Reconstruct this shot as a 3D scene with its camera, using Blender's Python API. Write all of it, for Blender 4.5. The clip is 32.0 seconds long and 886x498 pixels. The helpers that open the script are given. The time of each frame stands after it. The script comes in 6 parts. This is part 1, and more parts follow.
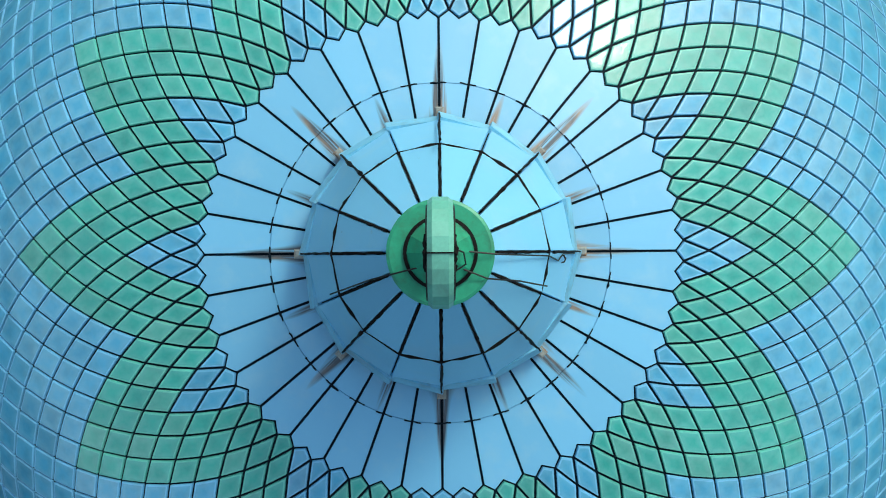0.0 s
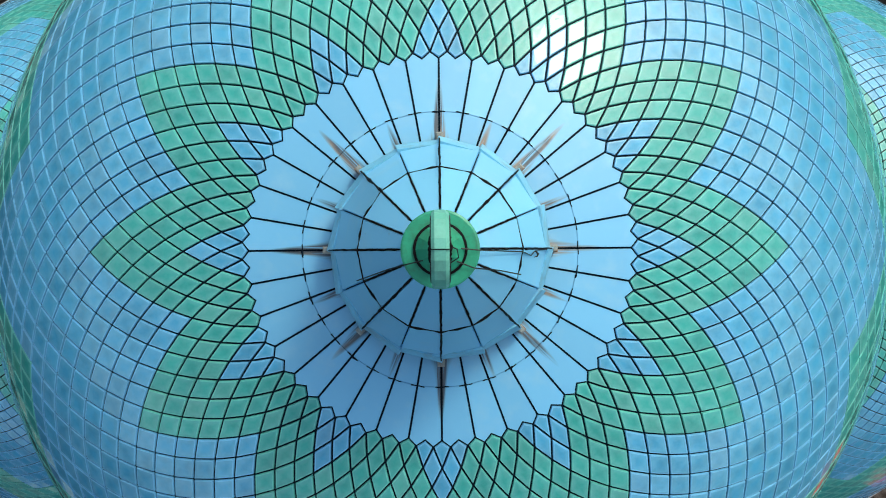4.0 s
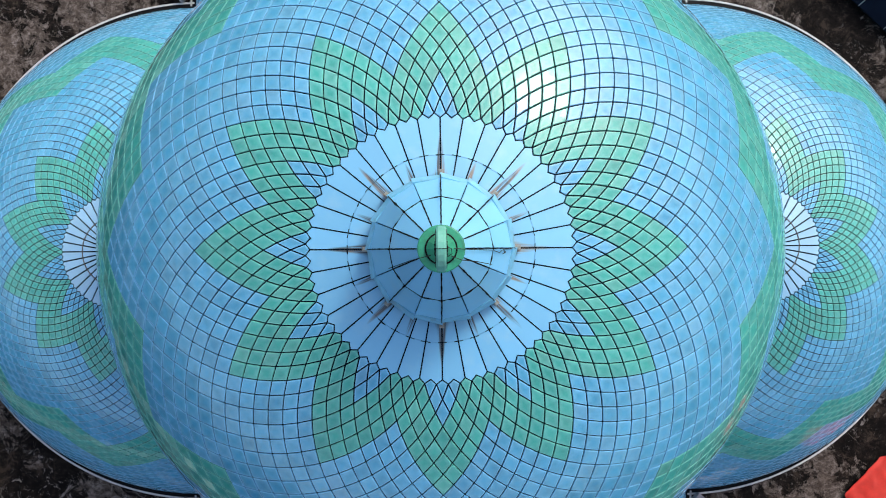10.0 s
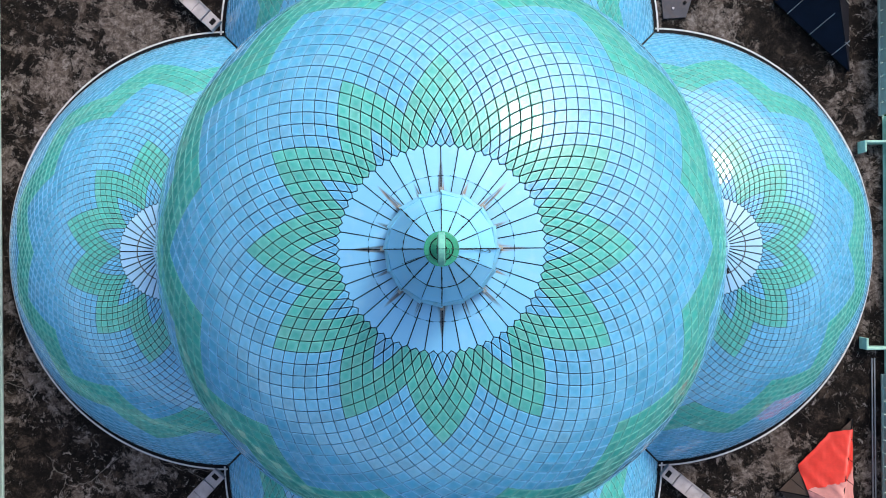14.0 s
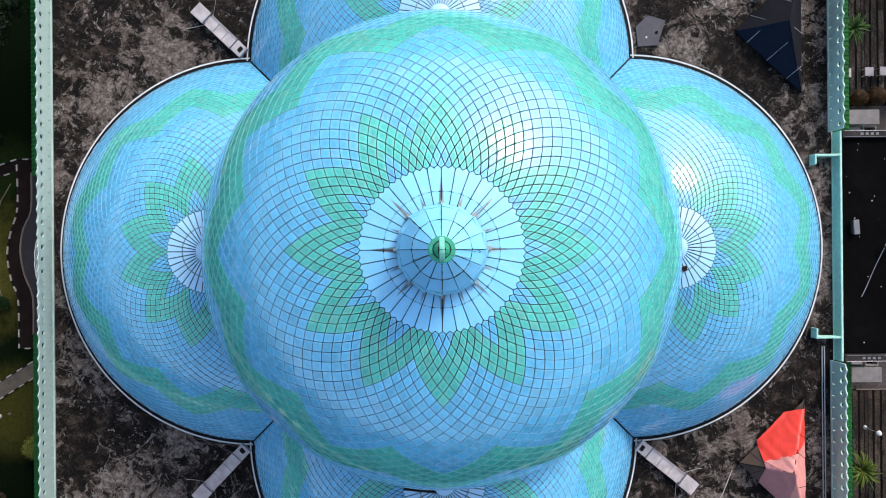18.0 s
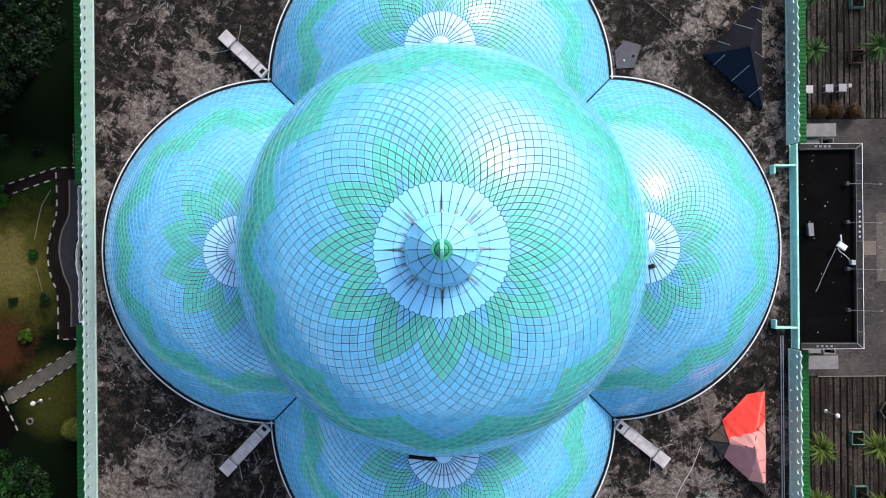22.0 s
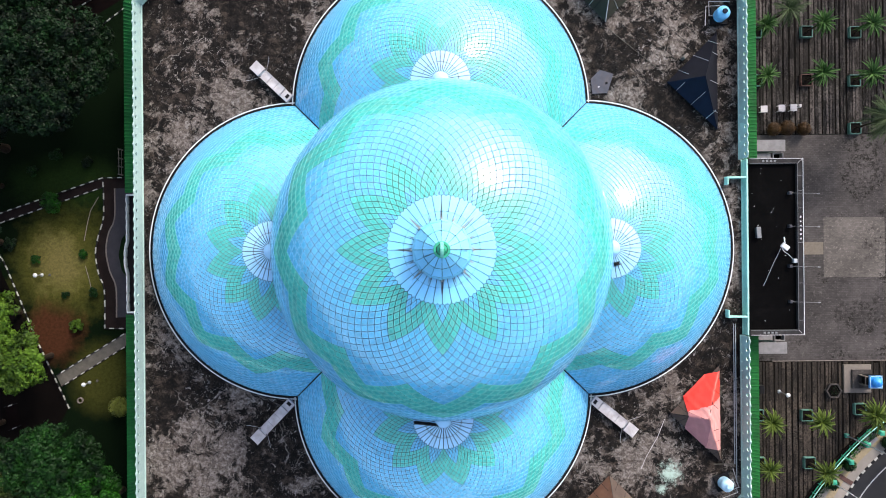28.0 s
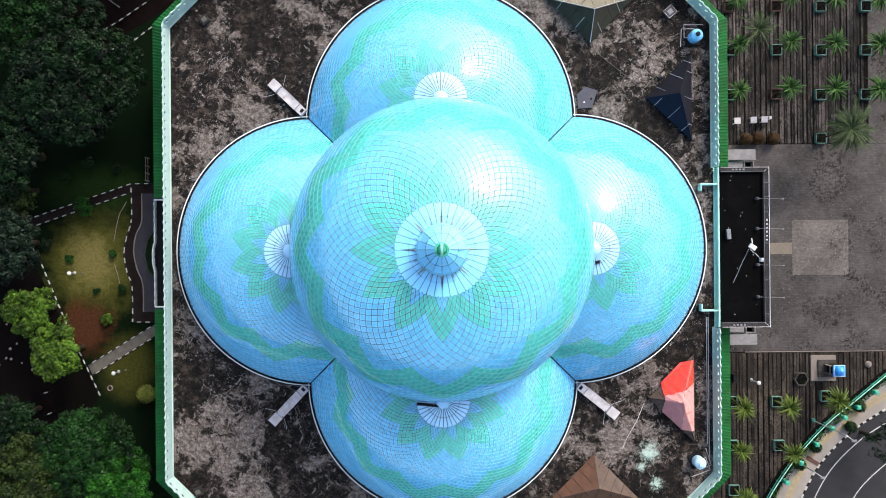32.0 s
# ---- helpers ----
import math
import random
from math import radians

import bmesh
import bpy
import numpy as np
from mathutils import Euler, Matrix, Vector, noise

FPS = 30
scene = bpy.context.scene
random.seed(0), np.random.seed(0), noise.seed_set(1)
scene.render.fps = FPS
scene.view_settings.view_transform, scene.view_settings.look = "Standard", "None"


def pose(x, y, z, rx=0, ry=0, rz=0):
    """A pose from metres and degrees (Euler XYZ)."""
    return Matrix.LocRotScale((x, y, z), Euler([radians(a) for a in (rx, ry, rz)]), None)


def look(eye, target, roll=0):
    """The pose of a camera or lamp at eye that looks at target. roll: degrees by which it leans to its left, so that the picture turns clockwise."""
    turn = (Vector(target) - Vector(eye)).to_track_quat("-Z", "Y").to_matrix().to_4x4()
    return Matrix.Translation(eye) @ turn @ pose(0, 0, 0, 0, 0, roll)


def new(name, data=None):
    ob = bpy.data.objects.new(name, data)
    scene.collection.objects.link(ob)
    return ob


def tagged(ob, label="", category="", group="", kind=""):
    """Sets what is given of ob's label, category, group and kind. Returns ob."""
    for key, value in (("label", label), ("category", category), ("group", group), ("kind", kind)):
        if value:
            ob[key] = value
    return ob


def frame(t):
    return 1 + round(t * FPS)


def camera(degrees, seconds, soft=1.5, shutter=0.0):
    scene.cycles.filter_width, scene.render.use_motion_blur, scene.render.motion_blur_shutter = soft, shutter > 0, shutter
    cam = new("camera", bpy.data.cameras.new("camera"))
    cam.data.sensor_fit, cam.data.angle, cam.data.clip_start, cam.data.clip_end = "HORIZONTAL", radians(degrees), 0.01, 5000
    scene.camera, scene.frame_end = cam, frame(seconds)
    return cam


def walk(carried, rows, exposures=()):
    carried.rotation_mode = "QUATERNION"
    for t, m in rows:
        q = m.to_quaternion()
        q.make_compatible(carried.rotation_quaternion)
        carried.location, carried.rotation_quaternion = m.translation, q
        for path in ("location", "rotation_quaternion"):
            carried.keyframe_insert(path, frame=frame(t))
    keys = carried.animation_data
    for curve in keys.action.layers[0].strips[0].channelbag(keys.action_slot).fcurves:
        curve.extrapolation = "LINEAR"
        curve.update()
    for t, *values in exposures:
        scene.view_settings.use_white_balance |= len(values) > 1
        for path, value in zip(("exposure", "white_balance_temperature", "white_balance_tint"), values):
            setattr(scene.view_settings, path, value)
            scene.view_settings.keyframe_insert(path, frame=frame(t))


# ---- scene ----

# ------------------------------------------------------------------ camera
cam = camera(65.0, 32.0, soft=1.0)
FOCAL = 1230.6
HEIGHT = [(0, 35.76), (1.5, 36.62), (3, 37.65), (6, 40.47), (9, 43.89), (12, 47.98), (15, 52.82), (18, 57.94),
          (21, 63.24), (24, 68.37), (27, 73.68), (30, 79.19), (32, 83.22)]
DRIFT_X = [(0, -4.5), (6, -5), (9, -3.5), (14, -2.5), (18, -2), (32, -2)]
DRIFT_Y = [(0, 6.6), (1, 4.5), (3, 2), (6, -1.4), (8, -0.8), (14, -0.4), (18, 1), (32, 1.3)]


def between(table, t):
    return float(np.interp(t, [a for a, _ in table], [b for _, b in table]))


def station(t, h):
    tilt_y = math.degrees(between(DRIFT_X, t) / FOCAL)
    tilt_x = math.degrees(between(DRIFT_Y, t) / FOCAL)
    return pose(0, 0, h, tilt_x, tilt_y, -0.5)


walk(cam, [(t, station(t, h)) for t, h in HEIGHT], exposures=[
    (0, 0.16, 6560, 3), (5, 0.17, 6600, 7), (9, 0.27, 6590, 15), (13, 0.47, 6440, 16), (19, 0.80, 6260, 14), (25, 1.08, 6260, 13), (32, 1.33, 6300, 12)])

# ------------------------------------------------------------------ world and sun
SUN_ELEVATION, SUN_AZIMUTH = 38.0, 56.5
world = bpy.data.worlds.new("sky")
scene.world = world
world.use_nodes = True
sky = world.node_tree.nodes.new("ShaderNodeTexSky")
sky.sky_type = "NISHITA"
sky.sun_disc = False
sky.sun_elevation = radians(SUN_ELEVATION)
sky.sun_rotation = radians(90 - SUN_AZIMUTH)
sky.air_density, sky.dust_density, sky.ozone_density = 1.0, 3.5, 1.0
haze = world.node_tree.nodes.new("ShaderNodeHueSaturation")
haze.inputs["Saturation"].default_value = 0.75
world.node_tree.links.new(sky.outputs[0], haze.inputs["Color"])
world.node_tree.links.new(haze.outputs[0], world.node_tree.nodes["Background"].inputs[0])
world.node_tree.nodes["Background"].inputs[1].default_value = 0.15
sun_data = bpy.data.lights.new("sun", "SUN")
sun_data.energy, sun_data.angle, sun_data.color = 1.35, radians(13), (1.0, 0.92, 0.81)
sun = new("sun", sun_data)
ea, aa = radians(SUN_ELEVATION), radians(SUN_AZIMUTH)
SUN_WAY = Vector((math.cos(ea) * math.cos(aa), math.cos(ea) * math.sin(aa), math.sin(ea)))
sun.matrix_basis = look(SUN_WAY * 200, (0, 0, 0))


GROUND = -11.0

# ------------------------------------------------------------------ materials
def material(name, build):
    m = bpy.data.materials.new(name)
    m.use_nodes = True
    nt = m.node_tree
    build(nt, nt.nodes["Principled BSDF"])
    return m


def noise_tex(nt, scale, detail=4.0, rough=0.6, coords="Object", stretch=None, distort=0.0):
    c = nt.nodes.new("ShaderNodeTexCoord")
    n = nt.nodes.new("ShaderNodeTexNoise")
    n.inputs["Scale"].default_value = scale
    n.inputs["Detail"].default_value = detail
    n.inputs["Roughness"].default_value = rough
    n.inputs["Distortion"].default_value = distort
    if stretch:
        mp = nt.nodes.new("ShaderNodeMapping")
        mp.inputs["Scale"].default_value = stretch
        nt.links.new(c.outputs[coords], mp.inputs[0])
        nt.links.new(mp.outputs[0], n.inputs["Vector"])
    else:
        nt.links.new(c.outputs[coords], n.inputs["Vector"])
    return n.outputs[0]


def ramp(nt, fac, stops):
    r = nt.nodes.new("ShaderNodeValToRGB")
    els = r.color_ramp.elements
    while len(els) < len(stops):
        els.new(0.5)
    for e, (p, c) in zip(els, stops):
        e.position = p
        e.color = (c, c, c, 1) if isinstance(c, (int, float)) else (*c, 1)
    nt.links.new(fac, r.inputs[0])
    return r.outputs[0]


def mix(nt, fac, a, b, how="MIX"):
    n = nt.nodes.new("ShaderNodeMix")
    n.data_type, n.blend_type = "RGBA", how
    for sock, v in ((n.inputs[0], fac), (n.inputs[6], a), (n.inputs[7], b)):
        if isinstance(v, (int, float)):
            sock.default_value = v
        elif isinstance(v, tuple):
            sock.default_value = (*v, 1)
        else:
            nt.links.new(v, sock)
    return n.outputs[2]


def calc(nt, op, a, b=0.0):
    n = nt.nodes.new("ShaderNodeMath")
    n.operation = op
    for sock, v in zip(n.inputs, (a, b)):
        if isinstance(v, (int, float)):
            sock.default_value = v
        else:
            nt.links.new(v, sock)
    return n.outputs[0]


def bump(nt, bsdf, height, strength=0.3, distance=0.02):
    b = nt.nodes.new("ShaderNodeBump")
    b.inputs["Strength"].default_value = strength
    b.inputs["Distance"].default_value = distance
    nt.links.new(height, b.inputs["Height"])
    nt.links.new(b.outputs[0], bsdf.inputs["Normal"])


def piece_random(nt):
    oi = nt.nodes.new("ShaderNodeObjectInfo")
    ge = nt.nodes.new("ShaderNodeNewGeometry")
    return calc(nt, "FRACT", calc(nt, "ADD", oi.outputs["Random"], ge.outputs["Random Per Island"]))


def plain(name, c, rough=0.6, metal=0.0, vary=0.25, scale=3.0, grain=40.0, bumps=0.15, dirt=None, dirt_amount=0.35):
    """Paint, stone, plastic: a base colour with broad stains, fine grain and relief."""
    def build(nt, b):
        broad = ramp(nt, noise_tex(nt, scale), [(0.3, 1 - vary), (0.7, 1 + vary * 0.4)])
        fine = ramp(nt, noise_tex(nt, grain, 3), [(0.3, 1 - vary * 0.5), (0.7, 1.0)])
        col = mix(nt, 1.0, mix(nt, 1.0, c, broad, "MULTIPLY"), fine, "MULTIPLY")
        if dirt:
            mask = ramp(nt, noise_tex(nt, scale * 0.6, 8, 0.7, distort=0.6), [(0.5, 0.0), (0.68, dirt_amount)])
            col = mix(nt, mask, col, dirt)
        nt.links.new(col, b.inputs["Base Color"])
        b.inputs["Roughness"].default_value = rough
        b.inputs["Metallic"].default_value = metal
        if rough >= 0.65:
            b.inputs["Specular IOR Level"].default_value = 0.12 if rough < 0.9 else 0.04
        if bumps:
            bump(nt, b, noise_tex(nt, grain, 4), bumps, 0.01)
    return material(name, build)


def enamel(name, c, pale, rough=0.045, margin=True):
    """Glossy enamelled steel panel; every panel has a slightly different tone, and its colour pales from its middle to
    its margin, as edges that catch the sky.
    """
    def build(nt, b):
        rnd = piece_random(nt)
        tone = ramp(nt, rnd, [(0.0, 0.86), (0.5, 0.97), (1.0, 1.05)])
        col = mix(nt, 1.0, c, tone, "MULTIPLY")
        faded = ramp(nt, calc(nt, "FRACT", calc(nt, "MULTIPLY", rnd, 7.31)), [(0.80, 0.0), (0.97, 0.2)])
        col = mix(nt, faded, col, pale)
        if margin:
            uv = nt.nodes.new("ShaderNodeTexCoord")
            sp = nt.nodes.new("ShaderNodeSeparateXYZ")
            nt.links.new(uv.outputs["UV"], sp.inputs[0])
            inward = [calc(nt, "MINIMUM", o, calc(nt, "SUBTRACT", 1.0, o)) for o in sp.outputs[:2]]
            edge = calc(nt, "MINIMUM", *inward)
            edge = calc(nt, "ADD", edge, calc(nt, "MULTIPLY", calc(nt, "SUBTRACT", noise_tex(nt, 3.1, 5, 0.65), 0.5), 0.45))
            # Pale margin and darker middle: bright edge reflections put into the colour.
            edge_pale = calc(nt, "MULTIPLY", ramp(nt, edge, [(0.02, 1.0), (0.34, 0.0)]), ramp(nt, noise_tex(nt, 0.35, 4), [(0.35, 0.3), (0.65, 0.75)]))
            col = mix(nt, edge_pale, mix(nt, 1.0, col, (0.80, 0.86, 0.92), "MULTIPLY"), mix(nt, 0.3, col, (0.36, 0.62, 0.74)))
        cloud = ramp(nt, noise_tex(nt, 2.6, 5, 0.7), [(0.42, 0.0), (0.75, 0.28)])
        col = mix(nt, cloud, col, tuple(0.6 * x + 0.4 * y for x, y in zip(c, (0.42, 0.60, 0.68))))
        # Dark mottling in the colour stands in for reflected ground and trees.
        deep = ramp(nt, noise_tex(nt, 1.9, 4, 0.6), [(0.36, 0.86), (0.56, 1.01)])
        col = mix(nt, 1.0, col, deep, "MULTIPLY")
        drop = ramp(nt, noise_tex(nt, 9.0, 6, 0.75), [(0.66, 0.0), (0.72, 0.35)])
        col = mix(nt, drop, col, (0.10, 0.16, 0.17))
        nt.links.new(col, b.inputs["Base Color"])
        r = ramp(nt, noise_tex(nt, 1.3, 5), [(0.3, rough - 0.025), (0.7, rough + 0.035)])
        nt.links.new(r, b.inputs["Roughness"])
        b.inputs["Specular IOR Level"].default_value = 0.8
        b.inputs["Coat Weight"].default_value = 0.14
        b.inputs["Coat Roughness"].default_value = 0.62
        bump(nt, b, noise_tex(nt, 2.6, 3), 0.14, 0.02)
    return material(name, build)


BLUE, GREEN = (0.098, 0.500, 0.77), (0.055, 0.510, 0.415)
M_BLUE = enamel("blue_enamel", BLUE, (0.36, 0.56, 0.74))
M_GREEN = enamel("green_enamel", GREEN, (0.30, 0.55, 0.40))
# Paler rim colours stand in for the bright outline along panel edges.
M_BLUE_RIM = enamel("pale_blue_rim", (0.15, 0.54, 0.85), (0.26, 0.60, 0.80), 0.5, False)
M_GREEN_RIM = enamel("pale_green_rim", (0.10, 0.55, 0.47), (0.24, 0.57, 0.48), 0.5, False)
M_JOINT = plain("joint_sealant", (0.0025, 0.012, 0.022), 0.7, vary=0.3, scale=2.0, grain=12)


def rusty_cap(name, rust_gain, c=(0.175, 0.555, 0.86)):
    """Pale blue cap sheets with rust runs spreading outward from the lantern's brackets."""
    def build(nt, b):
        tc = nt.nodes.new("ShaderNodeTexCoord")
        s = nt.nodes.new("ShaderNodeSeparateXYZ")
        nt.links.new(tc.outputs["Object"], s.inputs[0])
        ang = calc(nt, "ARCTAN2", s.outputs[1], s.outputs[0])
        rad = calc(nt, "SQRT", calc(nt, "ADD", calc(nt, "MULTIPLY", s.outputs[0], s.outputs[0]), calc(nt, "MULTIPLY", s.outputs[1], s.outputs[1])))
        def fan(turns, along):
            """Noise drawn out along the radius: turns sets how many threads lie round the circle."""
            v = nt.nodes.new("ShaderNodeCombineXYZ")
            nt.links.new(calc(nt, "MULTIPLY", ang, turns), v.inputs[0])
            nt.links.new(calc(nt, "MULTIPLY", rad, along), v.inputs[1])
            n = nt.nodes.new("ShaderNodeTexNoise")
            n.inputs["Scale"].default_value, n.inputs["Detail"].default_value = 1.0, 6
            nt.links.new(v.outputs[0], n.inputs["Vector"])
            return n.outputs[0]

        def spokes(count, sharp):
            return calc(nt, "POWER", calc(nt, "ABSOLUTE", calc(nt, "COSINE", calc(nt, "MULTIPLY", ang, count / 2))), sharp)

        reach = calc(nt, "MULTIPLY", calc(nt, "ADD", calc(nt, "MULTIPLY", spokes(8, 30.0), 0.70), calc(nt, "MULTIPLY", spokes(16, 34.0), 0.75)), ramp(nt, fan(2.3, 0.0), [(0.36, 0.70), (0.62, 1.08)]))
        far = calc(nt, "DIVIDE", calc(nt, "SUBTRACT", rad, 2.12), 0.95)
        left = calc(nt, "SUBTRACT", calc(nt, "ADD", 0.15, reach), far)
        body = nt.nodes.new("ShaderNodeMapRange")
        body.inputs[1].default_value, body.inputs[2].default_value = 0.0, 0.45
        nt.links.new(left, body.inputs[0])
        thread = ramp(nt, fan(46.0, 0.5), [(0.36, 0.1), (0.54, 1.0)])
        amount = calc(nt, "MULTIPLY", calc(nt, "MULTIPLY", body.outputs[0], thread), rust_gain)
        soot = ramp(nt, calc(nt, "ADD", fan(9.0, 0.9), calc(nt, "MULTIPLY", calc(nt, "COSINE", calc(nt, "ADD", ang, 2.4)), 0.10)), [(0.37, 0.0), (0.51, 1.0)])
        rust = mix(nt, soot, mix(nt, noise_tex(nt, 6, 4), (0.30, 0.165, 0.055), (0.24, 0.19, 0.125)), (0.035, 0.024, 0.016))
        col = mix(nt, 1.0, c, ramp(nt, piece_random(nt), [(0, 0.9), (1, 1.05)]), "MULTIPLY")
        col = mix(nt, ramp(nt, noise_tex(nt, 1.6, 6), [(0.5, 0.0), (0.8, 0.3)]), col, (0.42, 0.66, 0.74))
        col = mix(nt, calc(nt, "MINIMUM", amount, 0.9), col, rust)
        nt.links.new(col, b.inputs["Base Color"])
        b.inputs["Roughness"].default_value = 0.5
        b.inputs["Specular IOR Level"].default_value = 1.0
        bump(nt, b, noise_tex(nt, 3.0, 3), 0.12, 0.02)
    return material(name, build)


M_CAP = rusty_cap("rusty_cap_sheet", 1.0)
# No rust; paler base because reflected sky is put into the colour.
M_CAPCLEAN = rusty_cap("clean_cap_sheet", 0.0, (0.30, 0.59, 0.82))


def lantern_sheet():
    """Blue sheet metal with paler patches that put sheen of the lit faces into the colour, with grime specks and small
    rust blooms.
    """
    def build(nt, b):
        col = mix(nt, 1.0, (0.21, 0.63, 0.96), ramp(nt, piece_random(nt), [(0.0, 0.88), (1.0, 1.06)]), "MULTIPLY")
        # Pale patches stand in for sheen on the lit sheets.
        col = mix(nt, ramp(nt, noise_tex(nt, 1.1, 7, 0.65), [(0.50, 0.0), (0.72, 0.22)]), col, (0.45, 0.64, 0.74))
        col = mix(nt, ramp(nt, noise_tex(nt, 9.0, 9, 0.8), [(0.66, 0.0), (0.72, 0.8)]), col, (0.05, 0.045, 0.035))
        col = mix(nt, ramp(nt, noise_tex(nt, 2.3, 9, 0.75), [(0.66, 0.0), (0.73, 0.4)]), col, (0.24, 0.15, 0.07))
        nt.links.new(col, b.inputs["Base Color"])
        b.inputs["Roughness"].default_value = 0.42
        b.inputs["Specular IOR Level"].default_value = 0.9
        bump(nt, b, noise_tex(nt, 3.0, 3), 0.1, 0.02)
    return material("lantern_sheet", build)


M_LANTERN = lantern_sheet()
M_FLASHING = plain("weathered_pale_flashing", (0.20, 0.60, 0.85), 0.4, vary=0.2, scale=3.0, dirt=(0.20, 0.13, 0.06), dirt_amount=0.35)
M_FINIAL = plain("finial_green", (0.030, 0.37, 0.22), 0.4, vary=0.2, scale=4.0, grain=30, dirt=(0.05, 0.09, 0.05), dirt_amount=0.55)
# Lighter green than the plate: the crescent's lit top put into its colour.
M_CRESCENT = plain("crescent_green", (0.15, 0.52, 0.42), 0.4, vary=0.15, scale=4.0, grain=30, dirt=(0.05, 0.09, 0.05), dirt_amount=0.3)
M_RUST = plain("rusty_bracket_paint", (0.36, 0.42, 0.40), 0.7, vary=0.3, scale=6.0, grain=30, dirt=(0.28, 0.12, 0.035), dirt_amount=0.9)
M_BLACK = plain("black_bitumen", (0.008, 0.008, 0.009), 0.75, vary=0.4, scale=1.5, grain=15)
M_WIRE = plain("black_cable", (0.01, 0.01, 0.012), 0.5, vary=0.1, bumps=0)
M_WHITE = plain("white_paint", (0.66, 0.67, 0.66), 0.55, vary=0.15, dirt=(0.25, 0.23, 0.2))
M_KERBWHITE = plain("faded_kerb_white", (0.40, 0.39, 0.35), 0.7, vary=0.3)
M_CANOPY = plain("grey_canopy_concrete", (0.20, 0.19, 0.19), 0.75, vary=0.25, scale=1.2, dirt=(0.10, 0.09, 0.08))
M_PORCHRIM = plain("weathered_rim", (0.026, 0.024, 0.024), 0.8, vary=0.4, scale=1.2, grain=12, dirt=(0.07, 0.065, 0.06), dirt_amount=0.5)
M_DULL = plain("dull_grey_paint", (0.16, 0.16, 0.165), 0.6, vary=0.25)
M_RAMP = plain("pale_concrete", (0.464, 0.432, 0.432), 0.7, vary=0.2, scale=1.2, dirt=(0.2, 0.17, 0.15))
M_MINT = plain("mint_render", (0.40, 0.53, 0.48), 0.7, vary=0.15, scale=0.8, dirt=(0.2, 0.25, 0.22), dirt_amount=0.3)
M_TRIM = plain("pale_green_trim", (0.34, 0.62, 0.52), 0.6, vary=0.15)
M_EAVE = plain("green_sheet_roof", (0.0075, 0.088, 0.018), 0.7, vary=0.35, scale=0.6, dirt=(0.02, 0.03, 0.02), dirt_amount=0.5)


def roof_concrete(name, gain=1.0, pale=0.0, stains=()):
    """Old bare concrete: black lichen, brown grime, pale flakes with ragged edges and a few hairline cracks; stains: pale mint paint spills."""
    def build(nt, b):
        g = lambda c: tuple(x * gain for x in c)
        big = noise_tex(nt, 0.11, 4, 0.55, distort=0.2)
        grime = noise_tex(nt, 0.9, 14, 0.82, distort=0.15)
        worn = noise_tex(nt, 0.62, 15, 0.78, distort=0.5)
        speck = noise_tex(nt, 2.4, 13, 0.80, distort=0.5)
        col = ramp(nt, grime, [(0.46, g((0.0032, 0.0027, 0.0025))), (0.55, g((0.012, 0.0095, 0.008))), (0.64, g((0.052, 0.040, 0.031)))])
        level = calc(nt, "ADD", worn, calc(nt, "MULTIPLY", calc(nt, "SUBTRACT", big, 0.5), 0.8))
        patch = ramp(nt, level, [(0.535 - pale, 0.0), (0.552 - pale, 0.7), (0.62 - pale, 1.0)])
        light = ramp(nt, speck, [(0.36, g((0.030, 0.023, 0.018))), (0.48, g((0.086, 0.070, 0.059))), (0.60, g((0.212, 0.188, 0.168)))])
        col = mix(nt, patch, col, light)
        brown = ramp(nt, noise_tex(nt, 0.7, 12, 0.78, distort=0.4), [(0.53, 0.0), (0.60, 0.5)])
        col = mix(nt, brown, col, g((0.066, 0.050, 0.038)))
        flakes = calc(nt, "MULTIPLY", ramp(nt, noise_tex(nt, 1.5, 12, 0.82, distort=0.8), [(0.572, 0.0), (0.590, 0.9)]), ramp(nt, noise_tex(nt, 0.16, 4), [(0.42, 0.0), (0.58, 1.0)]))
        col = mix(nt, flakes, col, g((0.25, 0.23, 0.215)))
        holes = ramp(nt, noise_tex(nt, 2.2, 10, 0.85), [(0.54, 0.0), (0.60, 0.85)])
        col = mix(nt, holes, col, g((0.009, 0.007, 0.006)))
        c = nt.nodes.new("ShaderNodeTexCoord")
        for x, y, r in stains:
            d = nt.nodes.new("ShaderNodeVectorMath")
            d.operation = "DISTANCE"
            nt.links.new(c.outputs["Object"], d.inputs[0])
            d.inputs[1].default_value = (x, y, 0.0)
            ragged = calc(nt, "ADD", calc(nt, "DIVIDE", d.outputs["Value"], r), calc(nt, "MULTIPLY", calc(nt, "SUBTRACT", noise_tex(nt, 1.6, 12, 0.85), 0.5), 4.5))
            col = mix(nt, ramp(nt, ragged, [(0.2, 0.8), (0.75, 0.0)]), col, (0.36, 0.47, 0.40))
        vor = nt.nodes.new("ShaderNodeTexVoronoi")
        vor.feature = "DISTANCE_TO_EDGE"
        vor.inputs["Scale"].default_value = 0.12
        wander = nt.nodes.new("ShaderNodeTexNoise")
        wander.inputs["Scale"].default_value, wander.inputs["Detail"].default_value = 0.5, 6
        nt.links.new(c.outputs["Object"], wander.inputs["Vector"])
        nt.links.new(mix(nt, 1.0, c.outputs["Object"], wander.outputs["Color"], "LINEAR_LIGHT"), vor.inputs["Vector"])
        crack = calc(nt, "MULTIPLY", ramp(nt, vor.outputs["Distance"], [(0.0, 0.6), (0.004, 0.0)]), ramp(nt, noise_tex(nt, 0.15, 3), [(0.52, 0.0), (0.58, 1.0)]))
        col = mix(nt, crack, col, (0.24, 0.22, 0.20))
